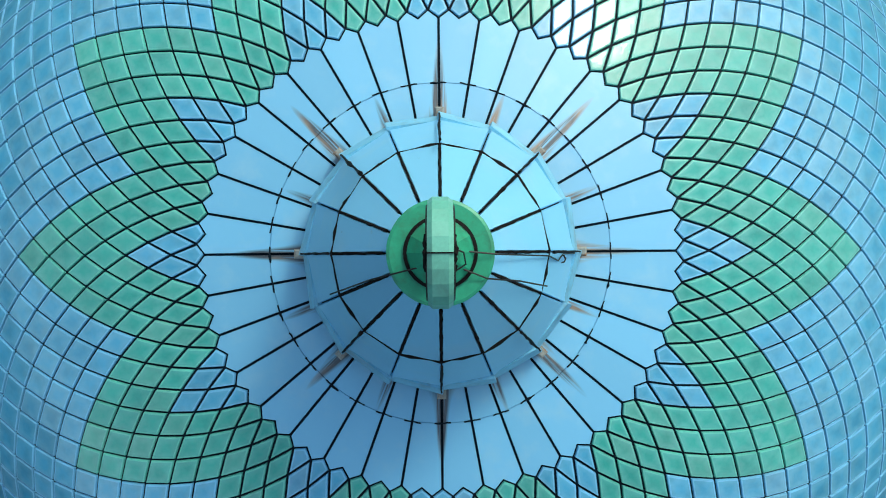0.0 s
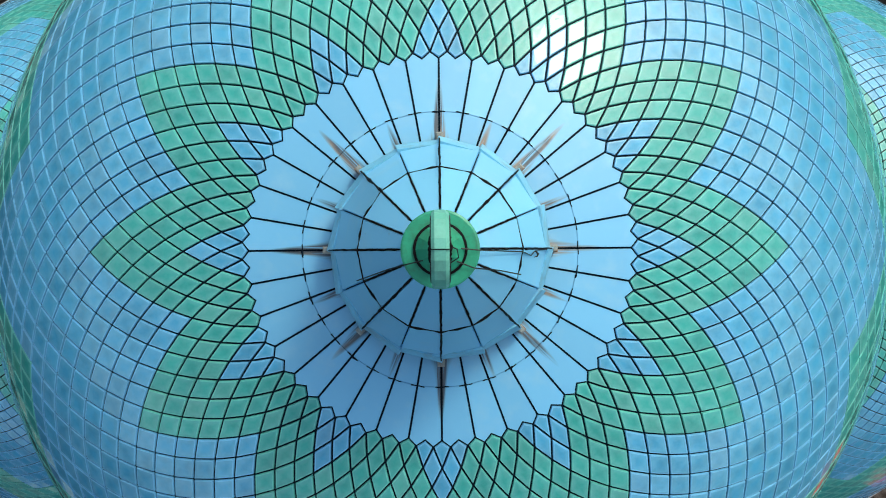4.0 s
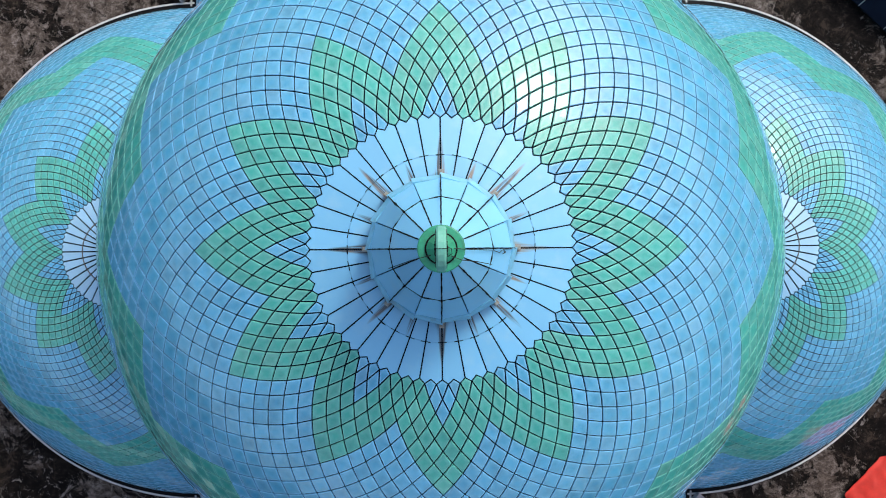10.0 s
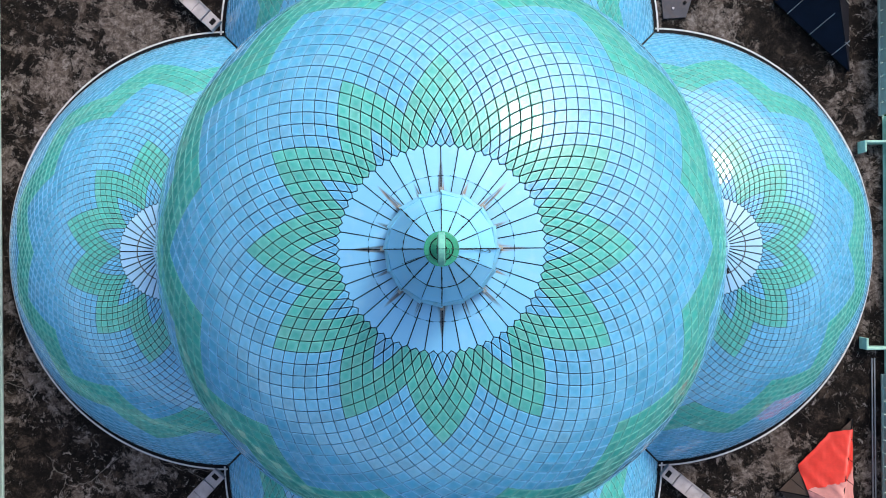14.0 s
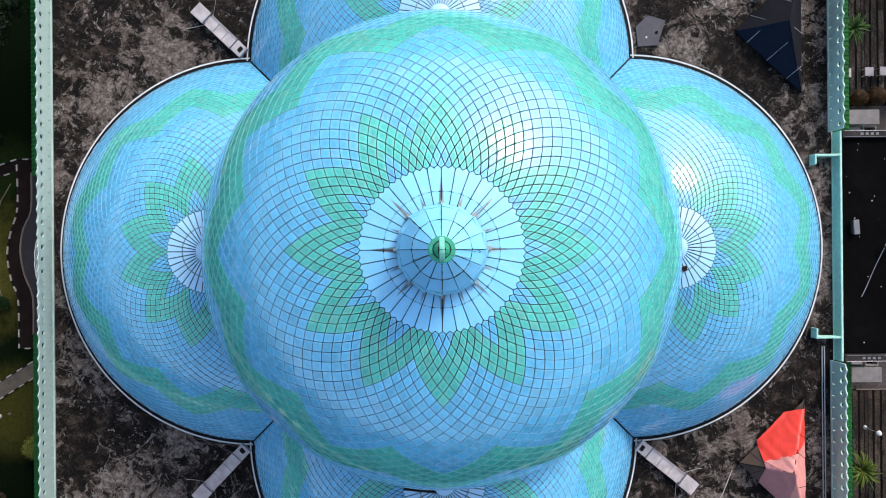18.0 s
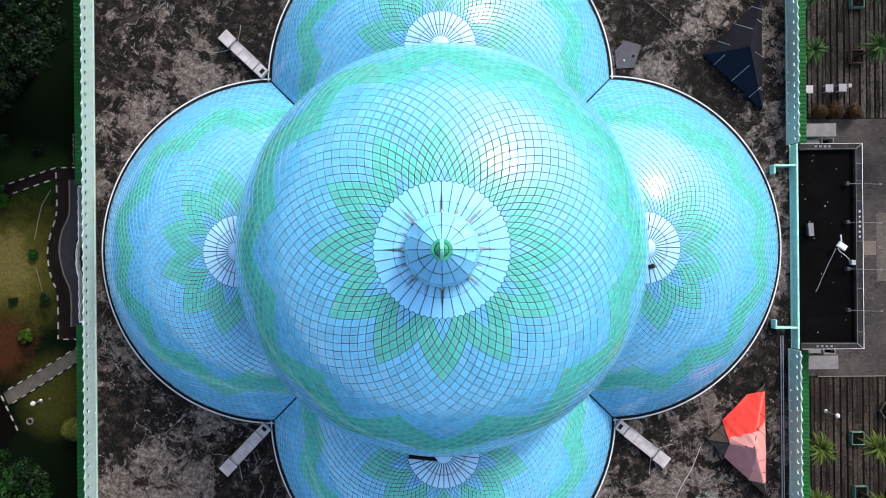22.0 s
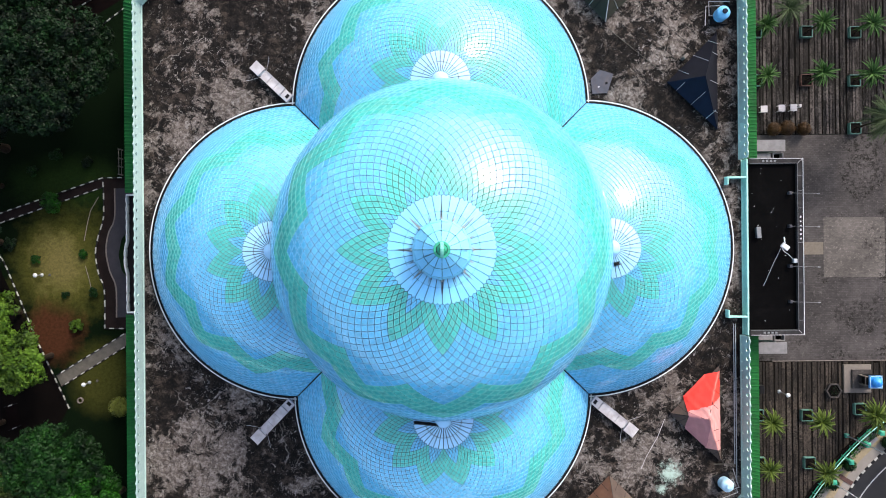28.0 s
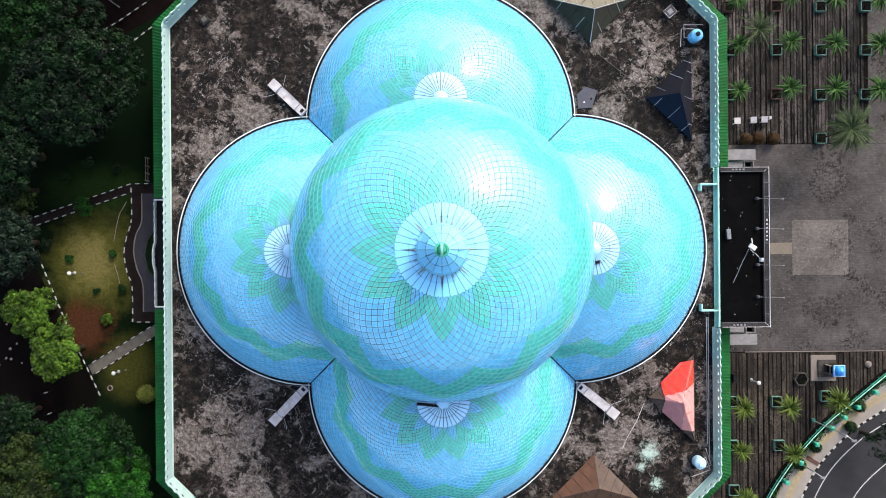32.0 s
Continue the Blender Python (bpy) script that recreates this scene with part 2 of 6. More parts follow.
        nt.links.new(col, b.inputs["Base Color"])
        b.inputs["Roughness"].default_value = 0.85
        b.inputs["Specular IOR Level"].default_value = 0.1
        bump(nt, b, grime, 0.4, 0.05)
    return material(name, build)


M_ROOF = roof_concrete("stained_roof_concrete", stains=((24.6, -24.4, 1.7), (25.4, -28.2, 1.1), (23.6, -26.2, 0.8)))
M_SCREED = roof_concrete("worn_screed", 1.15, 0.055)
M_PORCH = plain("bitumen_roofing", (0.0020, 0.0019, 0.0020), 0.95, vary=0.4, scale=0.7, grain=9, dirt=(0.008, 0.007, 0.007), dirt_amount=0.35)


def strip_paving(name, base, worn, tones=((0.0, 0.15), (0.35, 0.5), (0.6, 1.1), (0.85, 2.4), (1.0, 3.6))):
    """Old paving strips: each of its own tone, blackened in blotches and worn pale along some runs."""
    def build(nt, b):
        tone = ramp(nt, piece_random(nt), tones)
        col = mix(nt, 1.0, base, tone, "MULTIPLY")
        streak = ramp(nt, noise_tex(nt, 1.0, 10, 0.78, stretch=(3.2, 0.5, 1.0)), [(0.48, 0.0), (0.62, 0.8)])
        col = mix(nt, streak, col, worn)
        fine = ramp(nt, noise_tex(nt, 4.5, 8, 0.8), [(0.40, 0.3), (0.58, 1.25)])
        col = mix(nt, 0.9, col, fine, "MULTIPLY")
        black = ramp(nt, noise_tex(nt, 0.8, 10, 0.8, stretch=(1.6, 0.6, 1.0)), [(0.50, 0.0), (0.57, 0.9)])
        col = mix(nt, black, col, (0.008, 0.0065, 0.0055))
        wet = ramp(nt, noise_tex(nt, 0.12, 4, 0.6), [(0.45, 0.0), (0.62, 0.6)])
        col = mix(nt, wet, col, (0.012, 0.010, 0.008))
        nt.links.new(col, b.inputs["Base Color"])
        b.inputs["Roughness"].default_value = 0.85
        b.inputs["Specular IOR Level"].default_value = 0.12
        bump(nt, b, noise_tex(nt, 6, 5), 0.3, 0.02)
    return material(name, build)


M_PLANK = strip_paving("weathered_grey_strip", (0.032, 0.027, 0.024), (0.115, 0.100, 0.090))
M_PLANK_BROWN = strip_paving("weathered_brown_strip", (0.046, 0.036, 0.028), (0.080, 0.064, 0.051), ((0.0, 0.4), (0.5, 0.85), (0.85, 1.3), (1.0, 1.7)))
M_GAP = plain("dark_soil_joint", (0.007, 0.006, 0.005), 0.95, vary=0.3)


def pavers(name, c, dark, moss, row=0.22, mossy=()):
    """Small interlocking pavers, far off, with dark moss in the joints and in patches."""
    def build(nt, b):
        tc = nt.nodes.new("ShaderNodeTexCoord")
        br = nt.nodes.new("ShaderNodeTexBrick")
        br.inputs["Scale"].default_value = 1.0
        br.inputs["Brick Width"].default_value, br.inputs["Row Height"].default_value = row * 2, row
        br.inputs["Mortar Size"].default_value = 0.02
        br.inputs["Color1"].default_value = (*c, 1)
        br.inputs["Color2"].default_value = (*[x * 0.72 for x in c], 1)
        br.inputs["Mortar"].default_value = (*dark, 1)
        nt.links.new(tc.outputs["Object"], br.inputs["Vector"])
        col = mix(nt, 1.0, br.outputs[0], ramp(nt, noise_tex(nt, 0.25, 8, 0.7), [(0.35, 0.55), (0.65, 1.15)]), "MULTIPLY")
        spots = calc(nt, "MULTIPLY", ramp(nt, noise_tex(nt, 2.6, 6, 0.75), [(0.51, 0.0), (0.56, 1.0)]), ramp(nt, noise_tex(nt, 0.16, 3), [(0.53 - moss, 0.0), (0.62 - moss, 0.95)]))
        col = mix(nt, spots, col, (0.012, 0.010, 0.008))
        for x, y, r in mossy:
            d = nt.nodes.new("ShaderNodeVectorMath")
            d.operation = "DISTANCE"
            nt.links.new(tc.outputs["Object"], d.inputs[0])
            d.inputs[1].default_value = (x, y, GROUND + 0.03)
            ragged = calc(nt, "ADD", calc(nt, "DIVIDE", d.outputs["Value"], r), calc(nt, "MULTIPLY", calc(nt, "SUBTRACT", noise_tex(nt, 1.2, 4), 0.5), 0.8))
            cover = calc(nt, "MULTIPLY", ramp(nt, ragged, [(0.3, 0.55), (0.75, 1.0), (1.0, 0.0)]), ramp(nt, noise_tex(nt, 2.8, 6, 0.75), [(0.50, 0.0), (0.54, 1.0)]))
            col = mix(nt, cover, col, (0.012, 0.010, 0.008))
        specks = ramp(nt, noise_tex(nt, 3.4, 4, 0.7), [(0.60, 0.0), (0.66, 0.5)])
        col = mix(nt, specks, col, tuple(x * 1.9 for x in c))
        nt.links.new(col, b.inputs["Base Color"])
        b.inputs["Roughness"].default_value = 0.85
        b.inputs["Specular IOR Level"].default_value = 0.15
        bump(nt, b, br.outputs[1], 0.3, 0.01)
    return material(name, build)


M_PAVER = pavers("grey_pavers", (0.070, 0.061, 0.057), (0.045, 0.039, 0.036), 0.02, mossy=((52.4, 8.7, 3.2), (55.2, 3.7, 1.0), (47.4, -3.9, 0.9), (55.2, -3.9, 0.9), (52.2, -9.0, 2.4)))
M_PALE = pavers("pale_pavers", (0.130, 0.114, 0.100), (0.095, 0.082, 0.072), -0.03, 0.18)
M_STONE = plain("pale_stone", (0.17, 0.145, 0.125), 0.85, vary=0.2, scale=0.6, grain=9, dirt=(0.1, 0.08, 0.07))
M_TACT = plain("beige_pavers", (0.15, 0.125, 0.098), 0.85, vary=0.2)
M_ASPHALT = plain("asphalt", (0.026, 0.025, 0.026), 0.85, vary=0.25, scale=0.4, grain=25)
M_MARK = plain("road_paint", (0.38, 0.38, 0.36), 0.7, vary=0.2)
M_WALKWAY = plain("sidewalk_concrete", (0.24, 0.21, 0.18), 0.8, vary=0.2, scale=0.5, dirt=(0.22, 0.19, 0.15))
M_YELLOW = plain("yellow_tactile", (0.27, 0.215, 0.13), 0.8, vary=0.2)
M_BRICKPATH = plain("brown_path", (0.014, 0.010, 0.009), 0.9, vary=0.4, scale=0.8)
# Soil with the shade under the trees put into its base colour.
M_SHADESOIL = plain("shade_black_soil", (0.0032, 0.0022, 0.0018), 0.95, vary=0.5, scale=0.6, grain=6)
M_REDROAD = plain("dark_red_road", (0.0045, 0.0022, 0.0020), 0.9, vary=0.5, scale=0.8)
M_KIOSK = plain("bright_blue_paint", (0.03, 0.27, 0.72), 0.35, vary=0.15)
M_TANKPALE = plain("faded_blue_tank", (0.40, 0.60, 0.72), 0.4, vary=0.15, bumps=0.03)
M_FENCE = plain("green_fence_paint", (0.025, 0.30, 0.18), 0.55, vary=0.2)
M_GREYPATH = plain("grey_path", (0.104, 0.096, 0.08), 0.9, vary=0.35, scale=1.0, grain=12)
M_TERRACE = plain("grey_terrace", (0.034, 0.032, 0.037), 0.8, vary=0.2, scale=0.8)


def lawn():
    """Garden turf: near-black green where the shade of trees and wall is put into the colour, drying to olive in the
    open middle, with a bare patch of red soil.
    """
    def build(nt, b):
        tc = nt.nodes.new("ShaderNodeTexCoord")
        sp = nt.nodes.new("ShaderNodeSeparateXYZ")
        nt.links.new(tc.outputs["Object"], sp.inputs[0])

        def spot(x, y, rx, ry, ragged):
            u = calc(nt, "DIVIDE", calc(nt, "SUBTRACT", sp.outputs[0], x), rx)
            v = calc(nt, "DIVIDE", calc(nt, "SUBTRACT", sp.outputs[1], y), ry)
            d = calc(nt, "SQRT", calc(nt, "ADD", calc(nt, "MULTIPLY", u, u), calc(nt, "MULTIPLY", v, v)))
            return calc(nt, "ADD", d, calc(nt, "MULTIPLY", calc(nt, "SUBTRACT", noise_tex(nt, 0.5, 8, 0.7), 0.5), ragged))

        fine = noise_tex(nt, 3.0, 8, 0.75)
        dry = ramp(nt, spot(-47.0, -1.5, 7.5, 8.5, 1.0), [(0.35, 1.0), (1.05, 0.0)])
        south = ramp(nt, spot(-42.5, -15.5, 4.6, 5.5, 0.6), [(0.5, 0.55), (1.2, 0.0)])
        # Near-black base colour holds the deep shade; the mid-green spot is shaded less.
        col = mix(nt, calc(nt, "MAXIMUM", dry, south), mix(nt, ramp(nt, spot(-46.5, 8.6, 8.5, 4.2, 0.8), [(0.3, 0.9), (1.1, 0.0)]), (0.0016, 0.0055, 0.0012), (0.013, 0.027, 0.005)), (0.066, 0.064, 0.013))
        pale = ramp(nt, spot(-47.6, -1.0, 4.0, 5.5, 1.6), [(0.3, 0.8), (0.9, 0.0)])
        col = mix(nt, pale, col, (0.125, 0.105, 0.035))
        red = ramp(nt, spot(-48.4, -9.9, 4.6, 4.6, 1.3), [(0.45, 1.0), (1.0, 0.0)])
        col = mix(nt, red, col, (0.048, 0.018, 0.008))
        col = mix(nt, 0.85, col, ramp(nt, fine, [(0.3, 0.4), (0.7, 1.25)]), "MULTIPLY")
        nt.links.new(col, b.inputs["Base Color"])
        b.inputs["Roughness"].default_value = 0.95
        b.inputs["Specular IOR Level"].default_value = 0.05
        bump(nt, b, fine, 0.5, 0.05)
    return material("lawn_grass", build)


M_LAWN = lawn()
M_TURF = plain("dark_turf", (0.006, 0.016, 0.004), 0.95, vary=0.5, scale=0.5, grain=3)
M_GROUND = plain("dark_grassy_soil", (0.004, 0.006, 0.003), 0.95, vary=0.5, scale=0.2, grain=4)


def leafy(name, c, light):
    """Leaves of many tones; whole sprays are darkened or lightened, putting shaded gaps and lit tips of the crown into
    the colour.
    """
    def build(nt, b):
        rnd = piece_random(nt)
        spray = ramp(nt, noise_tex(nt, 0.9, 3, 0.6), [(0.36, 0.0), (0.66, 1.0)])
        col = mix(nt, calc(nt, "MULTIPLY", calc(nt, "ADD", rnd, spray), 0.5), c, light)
        # Broad noise darkens the leaf colour like shaded hollows between clumps.
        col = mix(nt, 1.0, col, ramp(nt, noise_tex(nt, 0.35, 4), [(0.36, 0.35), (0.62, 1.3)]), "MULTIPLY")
        nt.links.new(col, b.inputs["Base Color"])
        b.inputs["Roughness"].default_value = 0.55
        b.inputs["Specular IOR Level"].default_value = 0.12
    return material(name, build)


# Near-black low tones carry the shade inside the crown.
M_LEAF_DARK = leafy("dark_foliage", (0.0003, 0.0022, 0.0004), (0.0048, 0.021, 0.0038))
M_LEAF_BRIGHT = leafy("bright_foliage", (0.007, 0.028, 0.001), (0.080, 0.145, 0.012))
M_LEAF_MID = leafy("green_foliage", (0.0007, 0.0060, 0.0006), (0.0095, 0.043, 0.0050))
M_LEAF_OLIVE = leafy("olive_foliage", (0.0020, 0.0055, 0.0008), (0.024, 0.040, 0.006))
M_LEAF_GREY = leafy("grey_green_foliage", (0.0008, 0.0034, 0.0016), (0.012, 0.026, 0.013))
M_LEAF_YELLOW = leafy("yellow_green_foliage", (0.09, 0.11, 0.015), (0.21, 0.22, 0.04))
M_LEAF_RED = leafy("rust_foliage", (0.025, 0.014, 0.005), (0.075, 0.036, 0.010))
M_PALM = leafy("palm_fronds", (0.006, 0.028, 0.004), (0.075, 0.165, 0.035))
M_PALM_YELLOW = leafy("yellow_green_fronds", (0.010, 0.028, 0.002), (0.150, 0.210, 0.028))
M_PALM_DARK = leafy("dark_palm_fronds", (0.007, 0.018, 0.005), (0.080, 0.115, 0.042))
M_LEAF_LIME = leafy("lime_foliage", (0.0016, 0.017, 0.0008), (0.018, 0.092, 0.006))
M_BARK = plain("bark", (0.035, 0.026, 0.019), 0.9, vary=0.4, scale=3, grain=20, bumps=0.5)
M_TEAL = plain("teal_paint", (0.035, 0.21, 0.145), 0.55, vary=0.2)
M_PLANTER = plain("pale_planter_paint", (0.08, 0.19, 0.155), 0.6, vary=0.3)
M_REDBROWN = plain("red_brown_planter", (0.10, 0.055, 0.045), 0.7, vary=0.3)
M_TANK = plain("blue_plastic_tank", (0.16, 0.45, 0.72), 0.35, vary=0.1, bumps=0.03)
M_NAVY = plain("navy_tarpaulin", (0.0045, 0.0075, 0.020), 0.65, vary=0.3, scale=1.0)
M_BLUEGREY = plain("blue_grey_sheet", (0.030, 0.034, 0.050), 0.6, vary=0.3, scale=1.5, dirt=(0.08, 0.05, 0.045), dirt_amount=0.4)
M_GREYTARP = plain("grey_roof_sheet", (0.025, 0.024, 0.032), 0.6, vary=0.25, scale=0.8)
M_DARKSHEET = plain("dark_roof_sheet", (0.0065, 0.0068, 0.011), 0.75, vary=0.3, scale=0.9)
M_RED = plain("red_tarpaulin", (0.75, 0.045, 0.025), 0.5, vary=0.15, scale=1.2, grain=6, bumps=0.4)
M_PINK = plain("faded_pink_tarpaulin", (0.62, 0.26, 0.23), 0.55, vary=0.15, scale=1.0, grain=6, bumps=0.4)
M_ROSE = plain("rose_tarpaulin", (0.42, 0.17, 0.17), 0.55, vary=0.15, scale=1.0, grain=6, bumps=0.4)
M_BROWN = plain("brown_roof_sheet", (0.09, 0.065, 0.052), 0.7, vary=0.25, scale=0.8)
M_TERRA = plain("terracotta_roof_sheet", (0.13, 0.065, 0.04), 0.7, vary=0.25, scale=0.8)
M_OLIVE = plain("shaded_olive_roof_sheet", (0.036, 0.034, 0.024), 0.7, vary=0.3, scale=0.8)
M_BEIGE = plain("lit_beige_roof_sheet", (0.17, 0.155, 0.115), 0.7, vary=0.2, scale=0.8)
M_STEEL = plain("galvanised_steel", (0.45, 0.46, 0.47), 0.4, metal=0.6, vary=0.15)


# ------------------------------------------------------------------ mesh helpers
class Form:
    """Vertices and faces of one mesh."""

    def __init__(self):
        self.v, self.f, self.rim, self.tops = [], [], [], []

    def add(self, verts, faces):
        o = len(self.v)
        self.v += [tuple(p) for p in verts]
        self.f += [tuple(i + o for i in q) for q in faces]
        return self

    def box(self, x0, x1, y0, y1, z0, z1, m=None):
        c = [Vector((x, y, z)) for z in (z0, z1) for y in (y0, y1) for x in (x0, x1)]
        if m is not None:
            c = [m @ p for p in c]
        return self.add(c, [(0, 2, 3, 1), (4, 5, 7, 6), (0, 1, 5, 4), (2, 6, 7, 3), (1, 3, 7, 5), (0, 4, 6, 2)])

    def chamfer_box(self, x0, x1, y0, y1, z0, z1, c=0.03, m=None):
        """A box whose upper edges are bevelled."""
        ring = lambda d, z: [Vector((x0 + d, y0 + d, z)), Vector((x1 - d, y0 + d, z)), Vector((x1 - d, y1 - d, z)), Vector((x0 + d, y1 - d, z))]
        vs = ring(0, z0) + ring(0, z1 - c) + ring(c, z1)
        if m is not None:
            vs = [m @ p for p in vs]
        fs = [(3, 2, 1, 0), (8, 9, 10, 11)]
        for k in (0, 4):
            fs += [(k + i, k + (i + 1) % 4, k + 4 + (i + 1) % 4, k + 4 + i) for i in range(4)]
        return self.add(vs, fs)

    def prism(self, outline, z0, z1):
        n = len(outline)
        vs = [(x, y, z0) for x, y in outline] + [(x, y, z1) for x, y in outline]
        return self.add(vs, [tuple(range(n - 1, -1, -1)), tuple(range(n, 2 * n))] + [(i, (i + 1) % n, n + (i + 1) % n, n + i) for i in range(n)])

    def tube(self, points, radii, sides=8, caps=True):
        pts = [Vector(p) for p in points]
        if isinstance(radii, (int, float)):
            radii = [radii] * len(pts)
        vs = []
        for i, p in enumerate(pts):
            d = (pts[min(i + 1, len(pts) - 1)] - pts[max(i - 1, 0)]).normalized()
            u = d.orthogonal().normalized() if i == 0 else (u - d * u.dot(d)).normalized()
            w = d.cross(u)
            vs += [p + (u * math.cos(a) + w * math.sin(a)) * radii[i] for a in (2 * math.pi * k / sides for k in range(sides))]
        fs = []
        for i in range(len(pts) - 1):
            fs += [(i * sides + k, i * sides + (k + 1) % sides, (i + 1) * sides + (k + 1) % sides, (i + 1) * sides + k) for k in range(sides)]
        if caps:
            fs += [tuple(range(sides - 1, -1, -1)), tuple(range((len(pts) - 1) * sides, len(pts) * sides))]
        return self.add(vs, fs)

    def lathe(self, profile, sides=32, turn=0.0, x=0.0, y=0.0):
        """profile: (radius, z) from the bottom up; a radius of 0 closes the end."""
        vs, rows, fs = [], [], []
        for r, z in profile:
            if r <= 1e-6:
                rows.append([len(vs)] * sides)
                vs.append((x, y, z))
            else:
                rows.append(list(range(len(vs), len(vs) + sides)))
                vs += [(x + r * math.cos(turn + 2 * math.pi * k / sides), y + r * math.sin(turn + 2 * math.pi * k / sides), z) for k in range(sides)]
        for a, b in zip(rows, rows[1:]):
            for k in range(sides):
                q = (a[k], a[(k + 1) % sides], b[(k + 1) % sides], b[k])
                q = tuple(dict.fromkeys(q))
                if len(q) > 2:
                    fs.append(q)
        return self.add(vs, fs)

    def mesh(self, name, mat, smooth=False):
        me = bpy.data.meshes.new(name)
        me.from_pydata(self.v, [], self.f)
        for m in mat if isinstance(mat, tuple) else (mat,):
            me.materials.append(m)
        for i in self.rim:
            me.polygons[i].material_index = 1
        if self.tops:
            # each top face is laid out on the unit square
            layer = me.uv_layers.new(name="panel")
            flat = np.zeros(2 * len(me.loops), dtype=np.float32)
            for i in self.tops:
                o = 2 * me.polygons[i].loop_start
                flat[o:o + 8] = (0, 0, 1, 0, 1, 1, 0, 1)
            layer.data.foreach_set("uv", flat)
        if smooth:
            me.polygons.foreach_set("use_smooth", [True] * len(me.polygons))
        me.update()
        return me


def thing(name, label, category, group="", kind="", at=None):
    return tagged(new(name), label, category, group, kind) if at is None else placed(tagged(new(name), label, category, group, kind), at)


def placed(ob, m):
    ob.matrix_basis = m
    return ob


def part(name, form, mat, parent, label="", smooth=False, kind=""):
    data = form.mesh(name, mat, smooth) if isinstance(form, Form) else form
    ob = new(name, data)
    ob.parent = parent
    return tagged(ob, label, kind=kind)


def single(name, form, mat, label, category, group="", kind="", smooth=False):
    return tagged(new(name, form.mesh(name, mat, smooth)), label, category, group, kind)


# ------------------------------------------------------------------ ground
ROOF = 0.0
single("ground", Form().add([(-1500, -1500, GROUND), (1500, -1500, GROUND), (1500, 1500, GROUND), (-1500, 1500, GROUND)], [(0, 1, 2, 3)]),
       M_GROUND, "dark grassy soil round the building", "ground", kind="structure")


def slab(name, outline, top, mat, label, category, kind="structure", deep=0.3):
    return single(name, Form().prism(outline, GROUND - deep, GROUND + top), mat, label, category, kind=kind)

# ------------------------------------------------------------------ building
HALF, CUT = 32.55, 5.7


def octagon(r, cut):
    k = r - cut
    return [(r, -k), (r, k), (k, r), (-k, r), (-r, k), (-r, -k), (-k, -r), (k, -r)]


single("roof_slab", Form().prism(octagon(HALF, CUT), -0.5, ROOF), M_ROOF, "stained and cracked bare concrete roof terrace", "roof", kind="structure")
SIDES = ["wall_east", "wall_northeast", "wall_north", "wall_northwest", "wall_west", "wall_southwest", "wall_south", "wall_southeast"]
outer, inner = octagon(HALF + 0.02, CUT), octagon(HALF - 0.38, CUT)
for i, nm in enumerate(SIDES):
    j = (i + 1) % 8
    single(nm, Form().prism([outer[i], outer[j], inner[j], inner[i]], GROUND - 0.3, -0.504), M_MINT, "mint rendered outer wall", "wall", kind="structure")


# ------------------------------------------------------------------ domes
class Shell:
    """A dome of radius a and height b over the plane at zc, drawn up a little to a point by cone, laid out in rings of 72 diamonds."""

    def __init__(self, a, b, zc, cap, step0, step1, last, cone=0.0, foot=0.0):
        self.a, self.b, self.zc, self.cone, self.foot = a, b, zc, cone, foot
        self.rings = [cap, cap + 0.32 * step0, cap + 1.36 * step0]
        while self.rings[-1] < last:
            k = len(self.rings)
            self.rings.append(self.rings[-1] + step0 + (step1 - step0) * min(1, k / 26))

    def at(self, polar, azimuth, lift=0.0):
        p, q = radians(polar), radians(azimuth)
        r = self.a * math.sin(p)
        z = self.zc + self.b * math.cos(p) + self.cone * (self.foot - r)
        n = Vector((self.b * math.sin(p) + self.cone * self.a * math.cos(p), self.a * math.cos(p))).normalized()
        r, z = r + n[0] * lift, z + n[1] * lift
        return Vector((r * math.cos(q), r * math.sin(q), z))

    def vert(self, k, j, lift):
        return self.at(self.rings[k], 2.5 * j, lift)

    def on(self, r, lift=0.0):
        """Height of the shell at the radius r."""
        return self.zc + self.b * math.sqrt(max(0, 1 - (r / self.a) ** 2)) + self.cone * (self.foot - r) + lift


def is_green(k, j, turn, heart, petal, band):
    """Twelve petals with a blue heart at their foot, and a zigzag band six tiles wide further down."""
    d = (j - turn) % 12
    d = min(d, 12 - d)
    in_petal = d <= petal - k and not d <= heart - k
    return in_petal or band - d < k <= band + 8 - d


def drawn_in(points, inset):
    """The corners of a polygon moved inward, so that all its edges shift by the same width."""
    n = len(points)
    up = sum(((points[i] - points[0]).cross(points[(i + 1) % n] - points[0]) for i in range(1, n - 1)), Vector()).normalized()
    out = []
    for i in range(n):
        e1, e2 = (points[i] - points[i - 1]).normalized(), (points[(i + 1) % n] - points[i]).normalized()
        n1, n2 = up.cross(e1), up.cross(e2)
        out.append(points[i] + (n1 + n2) * (inset / max(0.25, 1 + n1.dot(n2))))
    return out


